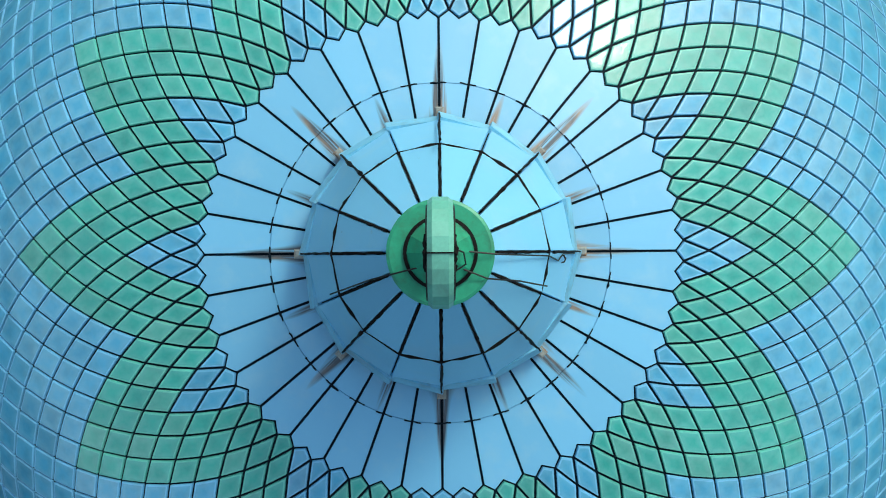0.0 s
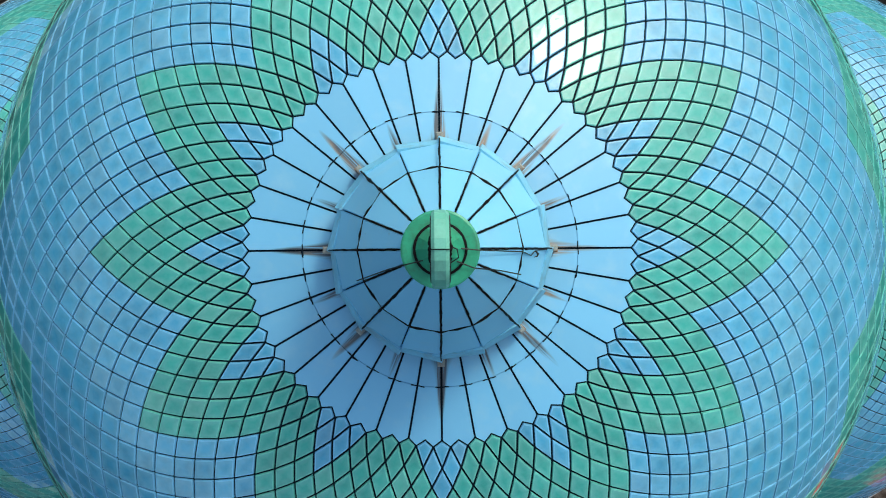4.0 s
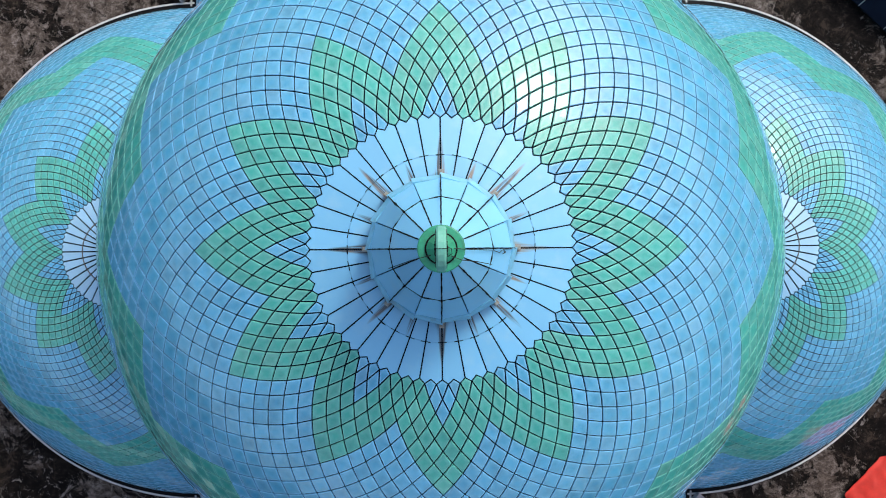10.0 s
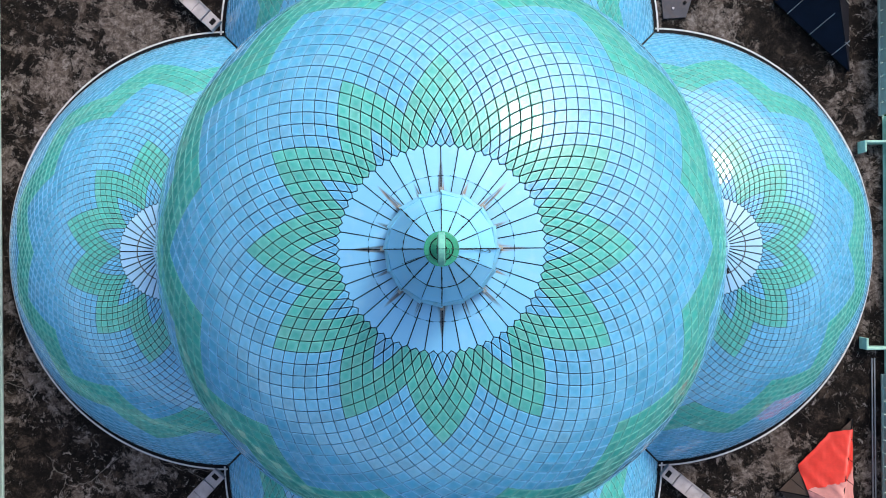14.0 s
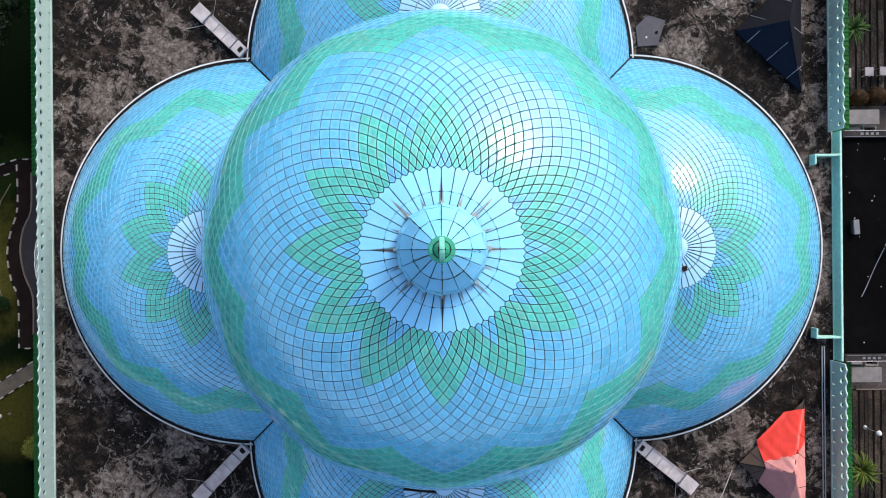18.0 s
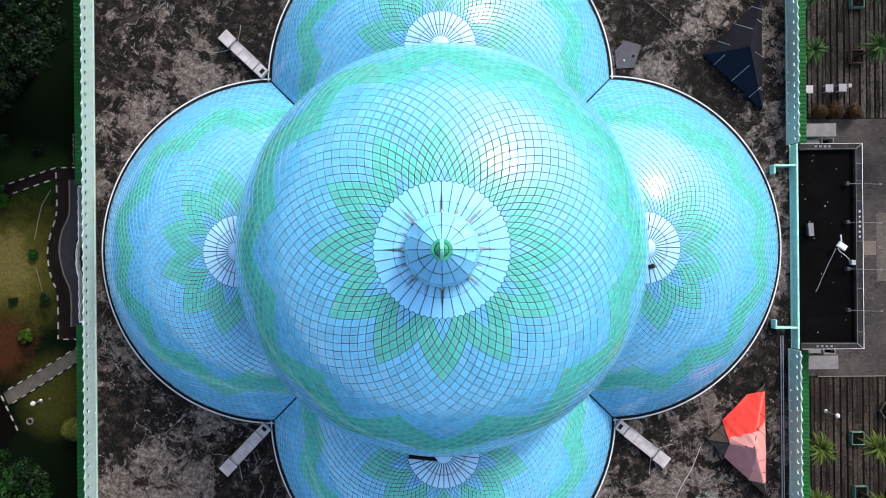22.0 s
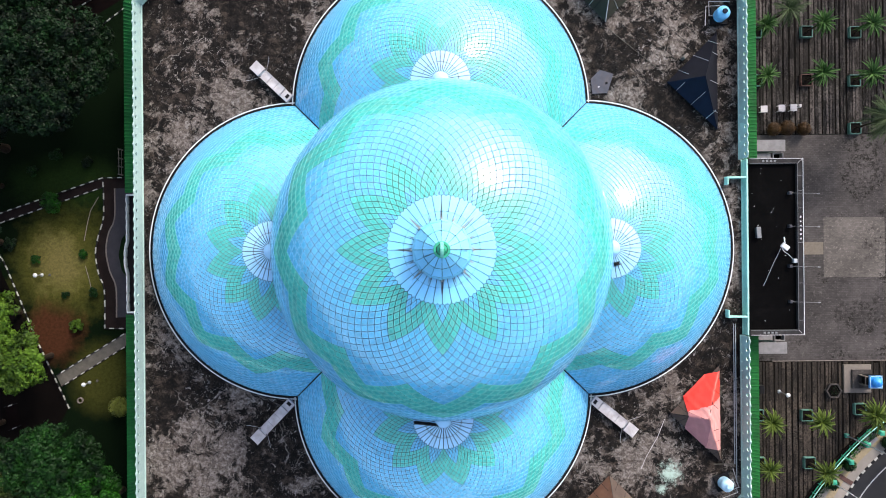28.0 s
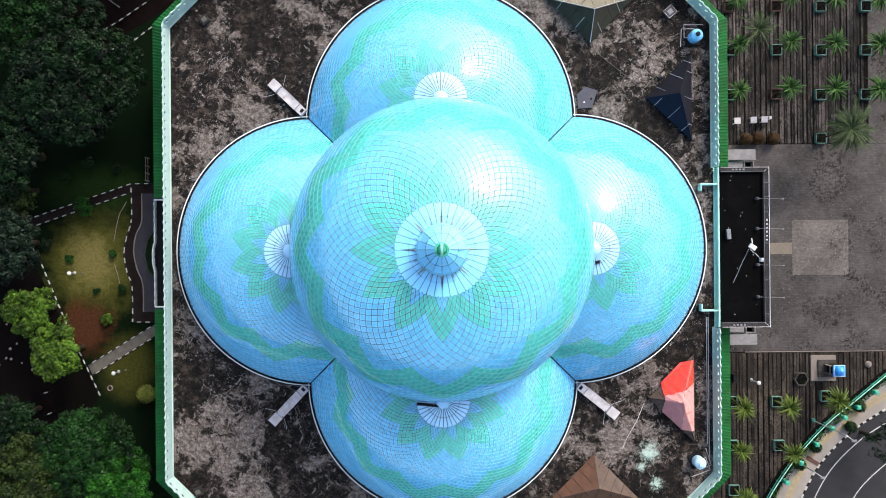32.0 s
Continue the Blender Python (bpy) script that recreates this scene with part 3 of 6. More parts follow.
def plate(form, corners, inset, rim=0.0):
    """A thin panel on the shell: its upper face drawn in a little more than its foot, and its sides."""
    n = len(corners)
    low, high = [l for l, _ in corners], [h for _, h in corners]
    if n == 4:
        up = (high[2] - high[0]).cross(high[3] - high[1]).normalized()
        sag = up * up.dot((high[0] + high[2]) - (high[1] + high[3])) * 0.25
        high = [high[0] - sag, high[1] + sag, high[2] - sag, high[3] + sag]
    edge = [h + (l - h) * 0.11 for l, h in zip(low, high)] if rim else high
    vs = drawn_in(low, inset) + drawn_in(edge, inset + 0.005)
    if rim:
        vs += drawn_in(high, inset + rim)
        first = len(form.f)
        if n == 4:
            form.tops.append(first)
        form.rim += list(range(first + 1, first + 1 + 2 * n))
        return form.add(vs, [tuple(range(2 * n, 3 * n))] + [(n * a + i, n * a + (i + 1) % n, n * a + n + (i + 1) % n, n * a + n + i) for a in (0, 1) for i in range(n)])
    return form.add(vs, [tuple(range(n, 2 * n))] + [(i, (i + 1) % n, n + (i + 1) % n, n + i) for i in range(n)])


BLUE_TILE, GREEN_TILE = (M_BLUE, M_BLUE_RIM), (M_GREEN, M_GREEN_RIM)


def tiles(dome, shell, turn, figure, keep, near_rings, near_test, joint):
    """Near diamonds are parts; the rest is joined, one mesh a colour."""
    rest = {True: Form(), False: Form()}
    count = 0
    for k in range(1, len(shell.rings) - 1):
        for j in range(144):
            if (k + j) % 2 == 0:
                continue
            spots = [(k - 1, j), (k, j + 1), (k + 1, j), (k, j - 1)]
            centre = shell.vert(k, j, 0)
            if not keep(centre):
                continue
            corners = [(shell.vert(a, b, -0.01), shell.vert(a, b, 0.03)) for a, b in spots]
            green = is_green(k, j, turn, *figure)
            if k <= near_rings and near_test(centre) and count < 300:
                count += 1
                part("tile", plate(Form(), corners, joint, 0.035), GREEN_TILE if green else BLUE_TILE, dome)
            else:
                plate(rest[green], corners, joint, 0.035)
    part("blue_tiles", rest[False], BLUE_TILE, dome, "glossy light blue enamel diamond tiles", kind="stuff")
    part("green_tiles", rest[True], GREEN_TILE, dome, "green enamel diamond tiles in petals and bands", kind="stuff")


def cap_sheets(dome, shell, r_in, r_seam, gap, mat, close=0.0):
    """36 wedge sheets in two rows, the outer one with a toothed edge."""
    inv = lambda r: math.degrees(math.asin(r / shell.a))
    for i in range(36):
        a0, a1 = 10 * i, 10 * i + 10
        p0, p1 = inv(r_in), inv(r_seam)
        tuck = close
        rows = [[(p0, a0), (p1 + tuck, a0), (p1 + tuck, a1), (p0, a1)]]
        edge = [(shell.rings[e % 2], a0 + 2.5 * e) for e in range(5)]
        rows.append([(p1 - tuck, a0)] + edge + [(p1 - tuck, a1)])
        for row in rows:
            corners = [(shell.at(p, q, -0.01), shell.at(p, q, 0.028)) for p, q in row]
            part("cap_sheet", plate(Form(), corners, gap), mat, dome)


def skin(dome, shell, low_polar, sides=144, steps=48, lift=-0.012):
    prof = []
    for s in range(steps + 1):
        p = shell.at(low_polar * (1 - s / steps), 0, lift)
        prof.append((max(p.x, 0.0), p.z))
    part("shell", Form().lathe(prof, sides), M_JOINT, dome, "dark sealed joints between the tiles", smooth=True)


# main dome
MAIN = Shell(15.56, 13.38, 11.0, 14.91, 1.78, 1.58, 108)
main_dome = thing("main_dome", "great blue dome with green petal pattern of diamond tiles", "dome")
skin(main_dome, MAIN, 110)
tiles(main_dome, MAIN, 0, (3, 9, 24), lambda c: True, 4, lambda c: True, 0.0215)
cap_sheets(main_dome, MAIN, 2.0, 2.84, 0.02, M_CAP, 0.07)

# lantern on top of the main dome
lantern = thing("dome_lantern", "sixteen-sided pale blue sheet-metal lantern with rust streaks at its foot", "lantern")
LAN = [(2.12, 24.78), (1.335, 27.12), (0.50, 28.28)]
sk = lambda i, q: Vector((LAN[i][0] * math.cos(radians(q)), LAN[i][0] * math.sin(radians(q)), LAN[i][1]))
part("core", Form().lathe([(2.05, 24.0), (2.08, 24.76), (1.31, 27.08), (0.5, 28.22), (0, 28.24)], 16), M_BLACK, lantern, "dark seams between the sheets")
for i in range(16):
    q0, q1 = 22.5 * i, 22.5 * i + 22.5
    for a, b, nm in ((0, 1, "skirt_sheet"), (1, 2, "roof_sheet")):
        cs = [sk(a, q0), sk(a, q1), sk(b, q1), sk(b, q0)]
        n = (cs[1] - cs[0]).cross(cs[3] - cs[0]).normalized()
        part(nm, plate(Form(), [(c - n * 0.02, c + n * 0.03) for c in cs], 0.013), M_LANTERN, lantern)
for i in range(8):
    m = Matrix.Rotation(radians(45 * i), 4, "Z")
    part("bracket", Form().chamfer_box(2.02, 2.35, -0.075, 0.075, 24.16, 24.62, 0.03, m), M_RUST, lantern, "rust-stained bracket")
for i in range(16):
    # overlapping foot sheets, each set a little askew
    a0, a1 = radians(22.5 * i - 0.6), radians(22.5 * i + 23.1)
    at = lambda r, q, z: Vector((r * math.cos(q), r * math.sin(q), z))
    cs = [at(2.17, a0, 24.70), at(2.235, a1, 24.70), at(2.07, a1, 25.15), at(2.0, a0, 25.15)]
    n = (cs[1] - cs[0]).cross(cs[3] - cs[0]).normalized()
    part("foot_flashing", plate(Form(), [(c - n * 0.03, c + n * 0.02) for c in cs], 0.0), M_FLASHING, lantern, "pale blue foot sheet")
def tarred(points, r, seed, steps=9):
    """A hand-laid bead of tar: uneven in width and not quite straight."""
    rng = random.Random(seed)
    pts = [Vector(p) for p in points]
    fine, width = [], []
    for a, b in zip(pts, pts[1:]):
        for i in range(steps):
            j = r * 0.35
            fine.append(a.lerp(b, i / steps) + Vector((rng.uniform(-j, j), rng.uniform(-j, j), 0)))
            width.append(r * rng.uniform(0.55, 1.0) * (1.7 if rng.random() < 0.10 else 1))
    return Form().tube(fine + [pts[-1]], width + [r * 0.7], 6)


for i in range(16):
    q = 22.5 * i
    part("ridge_seam", tarred([sk(2, q).lerp(sk(1, q), 0.16) + Vector((0, 0, 0.03)), sk(1, q) + Vector((0, 0, 0.03))], 0.020, 200 + i, 12), M_BLACK, lantern, "black tarred ridge seam")
    if i % 2 == 0:
        part("hip_seam", tarred([sk(1, q) * 1.012, sk(0, q) * 1.012], 0.022, 240 + i, 8), M_BLACK, lantern, "thin tarred seam")
crease = [Vector((1.345 * math.cos(radians(22.5 * i)), 1.345 * math.sin(radians(22.5 * i)), 27.14)) for i in range(17)]
part("crease_seam", tarred(crease, 0.032, 19, 4), M_BLACK, lantern, "dark sealed crease")
for i in range(36):
    m = Matrix.Rotation(radians(10 * i), 4, "Z")
    z = MAIN.on(2.84) + 0.03
    part("seam_clip", tarred([m @ Vector((2.84, -0.13, z)), m @ Vector((2.84 + 0.012 * (i % 3 - 1), 0.15, z))], 0.017, 300 + i, 5), M_JOINT, main_dome)

# finial: disc, hub and crescent
finial = thing("dome_finial", "green faceted crescent finial on a round plate", "finial")
part("plate", Form().lathe([(0.5, 28.2), (0.585, 28.24), (0.585, 28.29), (0.55, 28.31), (0, 28.33)], 48), M_FINIAL, finial)
hub = part("hub", Form().lathe([(0.38, 28.30), (0.37, 28.36), (0.22, 28.55), (0.10, 28.66), (0.08, 28.75), (0, 28.76)], 12), M_FINIAL, finial)
part("hub_ring", Form().lathe([(0.36, 28.30), (0.40, 28.33), (0.40, 28.35), (0.36, 28.37)], 40), M_BLACK, hub)
ring = Form()
pts, wid = [], []
for s in range(21):
    a = radians(-68 + 316 * s / 20)
    pts.append((0.0, 0.44 * math.cos(a), 29.22 + 0.44 * math.sin(a)))
    wid.append(0.118 if 2 < s < 18 else 0.085)
vs, fs = [], []
for (x, y, z), w in zip(pts, wid):
    o = Vector((0, y, z - 29.22)).normalized()
    for u, t in ((-1, -0.6), (-1, 0.6), (-0.62, 1.0), (0.62, 1.0), (1, 0.6), (1, -0.6), (0.62, -1.0), (-0.62, -1.0)):
        vs.append((u * w, y + o.y * t * 0.09, z + o.z * t * 0.09))
for s in range(20):
    fs += [(s * 8 + k, s * 8 + (k + 1) % 8, s * 8 + 8 + (k + 1) % 8, s * 8 + 8 + k) for k in range(8)]
fs += [tuple(range(7, -1, -1)), tuple(range(160, 168))]
ring.add(vs, fs)
part("crescent", ring, M_CRESCENT, finial, "faceted green crescent ring")
for s in (-1, 1):
    part("edge_seam", Form().tube([(s * w, y, z) for (x, y, z), w in zip(pts, wid)], 0.018, 6), M_WIRE, finial, "dark seam along the crescent edge")
    part("weld_bead", tarred([(s * 0.128, -0.16, 29.62), (s * 0.135, 0.0, 29.67), (s * 0.128, 0.16, 29.62)], 0.028, 70 + s, 5), M_BLACK, finial, "black bead on the crescent edge")
part("cross_band", Form().box(-0.122, 0.122, -0.007, 0.007, 29.70, 29.756), M_BLACK, finial, "dark seam across the crescent")
part("stem", Form().tube([(0, 0, 28.6), (0, 0, 28.85)], [0.09, 0.07], 10), M_FINIAL, finial)
# loose lightning cables
for pts in ([(0.1, 0.03, 28.5), (0.6, -0.02, 28.34), (1.34, -0.05, 27.2), (1.56, -0.12, 26.55), (1.70, -0.03, 26.1), (2.25, -0.02, 24.6)],
            [(0.05, -0.1, 28.5), (0.5, -0.28, 28.34), (0.9, -0.33, 27.85), (1.3, -0.42, 27.25)],
            [(-0.1, -0.12, 28.5), (-0.5, -0.22, 28.34), (-0.8, -0.30, 27.95), (-1.36, -0.5, 27.2)],
            [(1.66 + 0.07 * i / 12 + 0.05 * math.cos(i * 0.9), -0.10 + 0.055 * math.sin(i * 0.9), 26.24 - 0.03 * i) for i in range(16)],
            [(0.12, 0.05, 28.6), (0.24, 0.0, 28.62), (0.26, -0.12, 28.6), (0.14, -0.2, 28.58)]):
    single("cable", Form().tube(pts, 0.010, 6), M_WIRE, "thin black cable running down from the finial", "cable", group="lightning cables")

# four side domes
SIDE_R = 15.6
SIDE = Shell(16.9, 16.55, -6.0, 9.4, 1.10, 1.05, 70, 0.08, 15.75)


def outside_main(p):
    if p.z > 24.3:
        return True
    return (p.x ** 2 + p.y ** 2) / (MAIN.a - 0.12) ** 2 + ((p.z - MAIN.zc) / (MAIN.b - 0.12)) ** 2 > 1 and not (p.z < 11 and math.hypot(p.x, p.y) < 13.2)


for i, nm in enumerate(("east", "north", "west", "south")):
    q = math.pi / 2 * i
    dome = thing("side_dome", "lower blue dome with green petals meeting the great dome", "dome", group="side domes",
                 at=Matrix.Rotation(q, 4, "Z") @ Matrix.Translation((SIDE_R, 0, 0)))
    own = lambda c: abs(c.y) < c.x + SIDE_R + 0.4 and outside_main(Vector((c.x + SIDE_R, c.y, c.z))) and c.z > -0.05
    skin(dome, SIDE, 69.0, 96, 32)
    tiles(dome, SIDE, 6, (5, 13, 30), own, 4, lambda c: c.x > -2.2, 0.022)
    cap_sheets(dome, SIDE, 0.62, 1.70, 0.03, M_CAPCLEAN)
    part("crown_cap", Form().lathe([(0.74, 11.55), (0.76, 11.72), (0.66, 11.92), (0.42, 12.07), (0, 12.14)], 24), M_CAPCLEAN, dome, "rounded pale blue crown cap", smooth=True)
    part("crown_ring", Form().lathe([(1.69, SIDE.on(1.69)), (1.69, SIDE.on(1.69) + 0.04), (1.72, SIDE.on(1.72) + 0.04), (1.72, SIDE.on(1.72))], 48), M_DULL, dome, "grey ring seam")
    # gutter and kerb round the foot
    g, kerb = Form(), Form()
    vs, vk = [], []
    for s in range(73):
        a = radians(-89.2 + 178.4 * s / 72)
        c, d = math.cos(a), math.sin(a)
        for r, z in ((15.66, 0.02), (15.66, 0.14), (15.99, 0.08), (15.99, 0.02)):
            vs.append((r * c, r * d, z))
        for r, z in ((15.99, 0.0), (15.99, 0.12), (16.10, 0.12), (16.10, 0.0)):
            vk.append((r * c, r * d, z))
    quads = [(s * 4 + k, s * 4 + k + 1, s * 4 + 5 + k, s * 4 + 4 + k) for s in range(72) for k in range(3)]
    part("gutter", g.add(vs, quads), M_BLACK, dome, "black bitumen gutter round the foot")
    part("kerb", kerb.add(vk, quads), M_WHITE, dome, "thin white kerb")
    # valley flashing between neighbouring domes
    pts = []
    for s in range(30):
        c = 15.75 - 6.0 * s / 29
        z = SIDE.on(math.hypot(c - SIDE_R, c))
        pts.append(Vector((c - SIDE_R, c, max(z, 0.05) + 0.05)))
    part("valley_strip", Form().tube(pts, 0.085, 6), M_BLACK, dome, "black sealed valley between two domes")
hatch = single("roof_hatch", Form().chamfer_box(-0.24, 0.24, -0.15, 0.15, -0.1, 0.3, 0.05), M_BLACK, "small black box fixed beside the dome crown", "box")
hatch.matrix_basis = pose(16.0, -1.42, 11.6, 0, 8, 15)
single("crown_rail", Form().chamfer_box(-1.25, 1.25, -0.12, 0.12, -0.12, 0.22, 0.04, pose(-1.45, -15.95, 11.66, 0, 0, -6)), M_BLACK, "long black bar lying beside the dome crown", "bar")


# ------------------------------------------------------------------ parapet
def parapet_mesh(width, mat=M_MINT):
    """One panel: vertical slab with a scalloped head and a round hole."""
    n, t = 24, 0.055
    hole, rim = [], []
    for k in range(n):
        a = 2 * math.pi * k / n
        hole.append((0.215 * math.cos(a), 1.50 + 0.215 * math.sin(a)))
        c, s = math.cos(a), math.sin(a)
        x_lim = (width / 2) / abs(c) if abs(c) > 1e-6 else 1e9
        y_lim = (0.5 if s > 0 else 1.50) / abs(s) if abs(s) > 1e-6 else 1e9
        d = min(x_lim, y_lim)
        x, z = d * c, 1.50 + d * s
        if s > 0 and y_lim <= x_lim:
            z = 1.50 + 0.30 + 0.42 * (1 - abs(2 * x / width)) ** 0.7
        rim.append((x, z))
    vs = [(x, -t, z) for x, z in rim] + [(x, -t, z) for x, z in hole] + [(x, t, z) for x, z in rim] + [(x, t, z) for x, z in hole]
    fs = []
    for k in range(n):
        m = (k + 1) % n
        fs += [(k, m, n + m, n + k), (2 * n + m, 2 * n + k, 3 * n + k, 3 * n + m), (m, k, 2 * n + k, 2 * n + m), (n + k, n + m, 3 * n + m, 3 * n + k)]
    return Form().add(vs, fs).mesh("parapet_panel", mat)


def parapet(name, p, q, label="mint parapet with scalloped top and round holes"):
    """A run of panels from p to q, seen from inside on its left."""
    p, q = Vector(p), Vector(q)
    length = (q - p).length
    n = max(1, round(length / 0.99))
    run = thing(name, label, "parapet", group="parapets", kind="structure")
    data = parapet_mesh(length / n)
    turn = math.degrees(math.atan2(q.y - p.y, q.x - p.x))
    for i in range(n):
        c = p.lerp(q, (i + 0.5) / n)
        ob = part("parapet_panel", data, None, run)
        ob.matrix_basis = pose(c.x, c.y, ROOF, 0, 0, turn)
    kerb = Form().box(-length / 2, length / 2, -0.16, 0.16, 0.0, 0.12, pose(*((p + q) / 2).xyz, 0, 0, turn))
    part("base_kerb", kerb, M_MINT, run)
    return run


P = HALF - 0.12
K = HALF - CUT
parapet("parapet_west", (-P, K, 0), (-P, -K, 0))
parapet("parapet_north", (K, P, 0), (-K, P, 0))
parapet("parapet_south", (-K, -P, 0), (K, -P, 0))
parapet("parapet_northwest", (-K, P, 0), (-P, K, 0))
parapet("parapet_northeast", (P, K, 0), (K, P, 0))
parapet("parapet_southwest", (-P, -K, 0), (-K, -P, 0))
parapet("parapet_southeast", (K, -P, 0), (P, -K, 0))
parapet("parapet_east", (P, 9.5, 0), (P, K, 0))
parapet("parapet_east", (P, -K, 0), (P, -9.5, 0))
single("porch_wall", Form().chamfer_box(32.74, 32.94, -9.48, 9.48, -0.5, 0.9, 0.04).box(HALF, 32.74, -9.48, 9.48, -0.5, -0.02), M_TRIM, "low green wall between roof and porch", "wall", kind="structure")
for s in (1, -1):
    single("link_wall", Form().chamfer_box(30.85, 32.73, s * 7.5 - 0.09, s * 7.5 + 0.09, 0.0, 0.9, 0.03).chamfer_box(30.7, 30.86, min(s * 7.59, s * 6.75), max(s * 7.59, s * 6.75), 0.0, 0.9, 0.03),
           M_TRIM, "low pale green wall joining dome foot and porch wall", "wall", group="link walls", kind="structure")


# ------------------------------------------------------------------ skirt roof of green sheets
def eave(name, length, m, left=1.056, right=1.056):
    """A sloping ribbed sheet; its outer edge runs on by left and right to meet the next side."""
    f, n = Form(), int(length / 0.37)
    w = length / n
    prof = [(0, 0), (0.16 * w, 0.07), (0.34 * w, 0.07), (0.5 * w, 0), (w, 0)]
    xs = [(-length / 2 + i * w + a, b) for i in range(n) for a, b in prof[:-1]] + [(length / 2, 0)]
    out = lambda x: x + (right * (x / length + 0.5) - left * (0.5 - x / length))
    vs = [(x, 0.0, z) for x, z in xs] + [(out(x), -2.55, z - 1.5) for x, z in xs] + [(out(x), -2.55, z - 1.62) for x, z in xs]
    c = len(xs)
    fs = [(i, c + i, c + i + 1, i + 1) for i in range(c - 1)] + [(c + i, 2 * c + i, 2 * c + i + 1, c + i + 1) for i in range(c - 1)]
    ob = single(name, f.add(vs, fs), M_EAVE, "ribbed green sheet-metal skirt roof outside the parapet", "skirt roof", group="skirt roofs", kind="structure")
    ob.matrix_basis = m
    return ob


Q = HALF + 0.03
eave("eave_west", K - 6.6, pose(-Q, (K + 6.6) / 2, -0.3, 0, 0, -90), 1.056, 0)
eave("eave_west", K - 6.9, pose(-Q, -(K + 6.9) / 2, -0.3, 0, 0, -90), 0, 1.056)
eave("eave_north", 2 * K, pose(0, Q, -0.3, 0, 0, 180))
eave("eave_south", 2 * K, pose(0, -Q, -0.3, 0, 0, 0))
eave("eave_east", K - 9.6, pose(Q, (K + 9.6) / 2, -0.3, 0, 0, 90), 0, 1.056)
eave("eave_east", K - 9.6, pose(Q, -(K + 9.6) / 2, -0.3, 0, 0, 90), 1.056, 0)
diag = CUT * math.sqrt(2)
D = (HALF + K) / 2 + 0.02
for sx, sy, t in ((1, 1, 135), (-1, 1, 225), (-1, -1, -45), (1, -1, 45)):
    eave("eave_corner", diag, pose(sx * D, sy * D, -0.3, 0, 0, t))

# ------------------------------------------------------------------ porch on the east side
porch = thing("entrance_porch", "flat-roofed entrance porch with black bitumen roof and thin pale rim", "porch")
part("body", Form().box(32.95, 38.14, -8.9, 8.9, GROUND, 0.35), M_MINT, porch, "mint rendered porch body")
part("roof", Form().box(32.95, 38.13, -8.88, 8.88, 0.354, 0.60), M_PORCH, porch, "black bitumen roofing, patched and stained")
for b in ((38.15, 38.80, -9.5, 9.5), (32.95, 38.14, 8.91, 9.5), (32.95, 38.14, -9.5, -8.91)):
    part("rim", Form().chamfer_box(*b, -0.4, 1.0, 0.03), M_PORCHRIM, porch, "dark grey weathered rim")
part("coping", Form().box(38.745, 38.79, -9.5, 9.5, 1.0, 1.05), M_WHITE, porch, "thin white edge line")
part("coping", Form().box(38.16, 38.19, -8.9, 8.9, 1.0, 1.03), M_DULL, porch, "grey inner edge line")
for s in (1, -1):
    part("coping", Form().box(33.1, 38.74, s * 9.45 - 0.025, s * 9.45 + 0.025, 1.0, 1.05), M_RAMP, porch, "thin pale edge line")
    part("coping", Form().box(33.1, 38.14, s * 8.96 - 0.02, s * 8.96 + 0.02, 1.0, 1.03), M_DULL, porch, "grey inner edge line")
    part("mitre_line", Form().tube([(38.16, s * 8.93, 1.005), (38.76, s * 9.46, 1.005)], 0.022, 4), M_RAMP, porch)
    # loose pale scraps and lettering on the end rims
    for k in range(4):
        x = 34.4 + 0.42 * k
        part("letter_bar", Form().box(x, x + 0.24, s * 9.2 - 0.10, s * 9.2 + 0.10, 1.0, 1.012), M_DULL, porch)
for y in (7.6, 6.0, 4.15, 0.45, -3.9, -5.95, -7.9):
    part("joint_line", Form().box(38.2, 38.74, y - 0.018, y + 0.018, 1.0, 1.014), M_DULL, porch)
for i, y in enumerate((5.75, 2.2, -2.1, -5.9)):
    lamp = thing("sign_floodlight", "thin galvanised arm with a square floodlight over the porch edge", "floodlight", group="sign floodlights", at=pose(37.4, y, 0.6, 0, 0, -2))
    part("base_box", Form().chamfer_box(-0.16, 0.16, -0.17, 0.17, 0.0, 0.5, 0.04), M_GREYTARP, lamp)
    arm = part("arm", Form().tube([(0.1, 0, 0.45), (1.2, 0, 0.62), (2.9, 0, 0.70)], 0.020, 8), M_DULL, lamp)
    part("lamp_head", Form().chamfer_box(2.8, 3.0, -0.06, 0.06, 0.58, 0.72, 0.02), M_DULL, arm)
hatch2 = thing("roof_vent", "pale concrete vent block on the porch roof", "vent", at=pose(33.95, 1.55, 0.6, 0, 0, 4))
part("body", Form().chamfer_box(-0.2, 0.2, -0.55, 0.55, 0, 0.45, 0.05), M_GREYTARP, hatch2)
part("lid", Form().chamfer_box(-0.24, 0.24, -0.6, 0.6, 0.45, 0.55, 0.03), M_DULL, hatch2)
dish = thing("antenna_unit", "white antenna box on a short mast", "antenna", at=pose(36.6, 0.0, 0.6, 0, 0, -35))
part("mast", Form().tube([(0, 0, 0), (0, 0, 0.8)], 0.03, 8), M_STEEL, dish)
part("box", Form().chamfer_box(-0.42, 0.42, -0.26, 0.26, 0.7, 0.95, 0.05), M_WHITE, dish)
part("boom", Form().tube([(-0.3, 0.3, 0.9), (-0.75, 0.75, 0.95)], 0.06, 6), M_WHITE, dish)
junction = single("junction_box", Form().chamfer_box(37.7, 38.1, -1.75, -1.3, 0.6, 1.05, 0.04), M_STEEL, "grey junction box on the porch roof", "box")
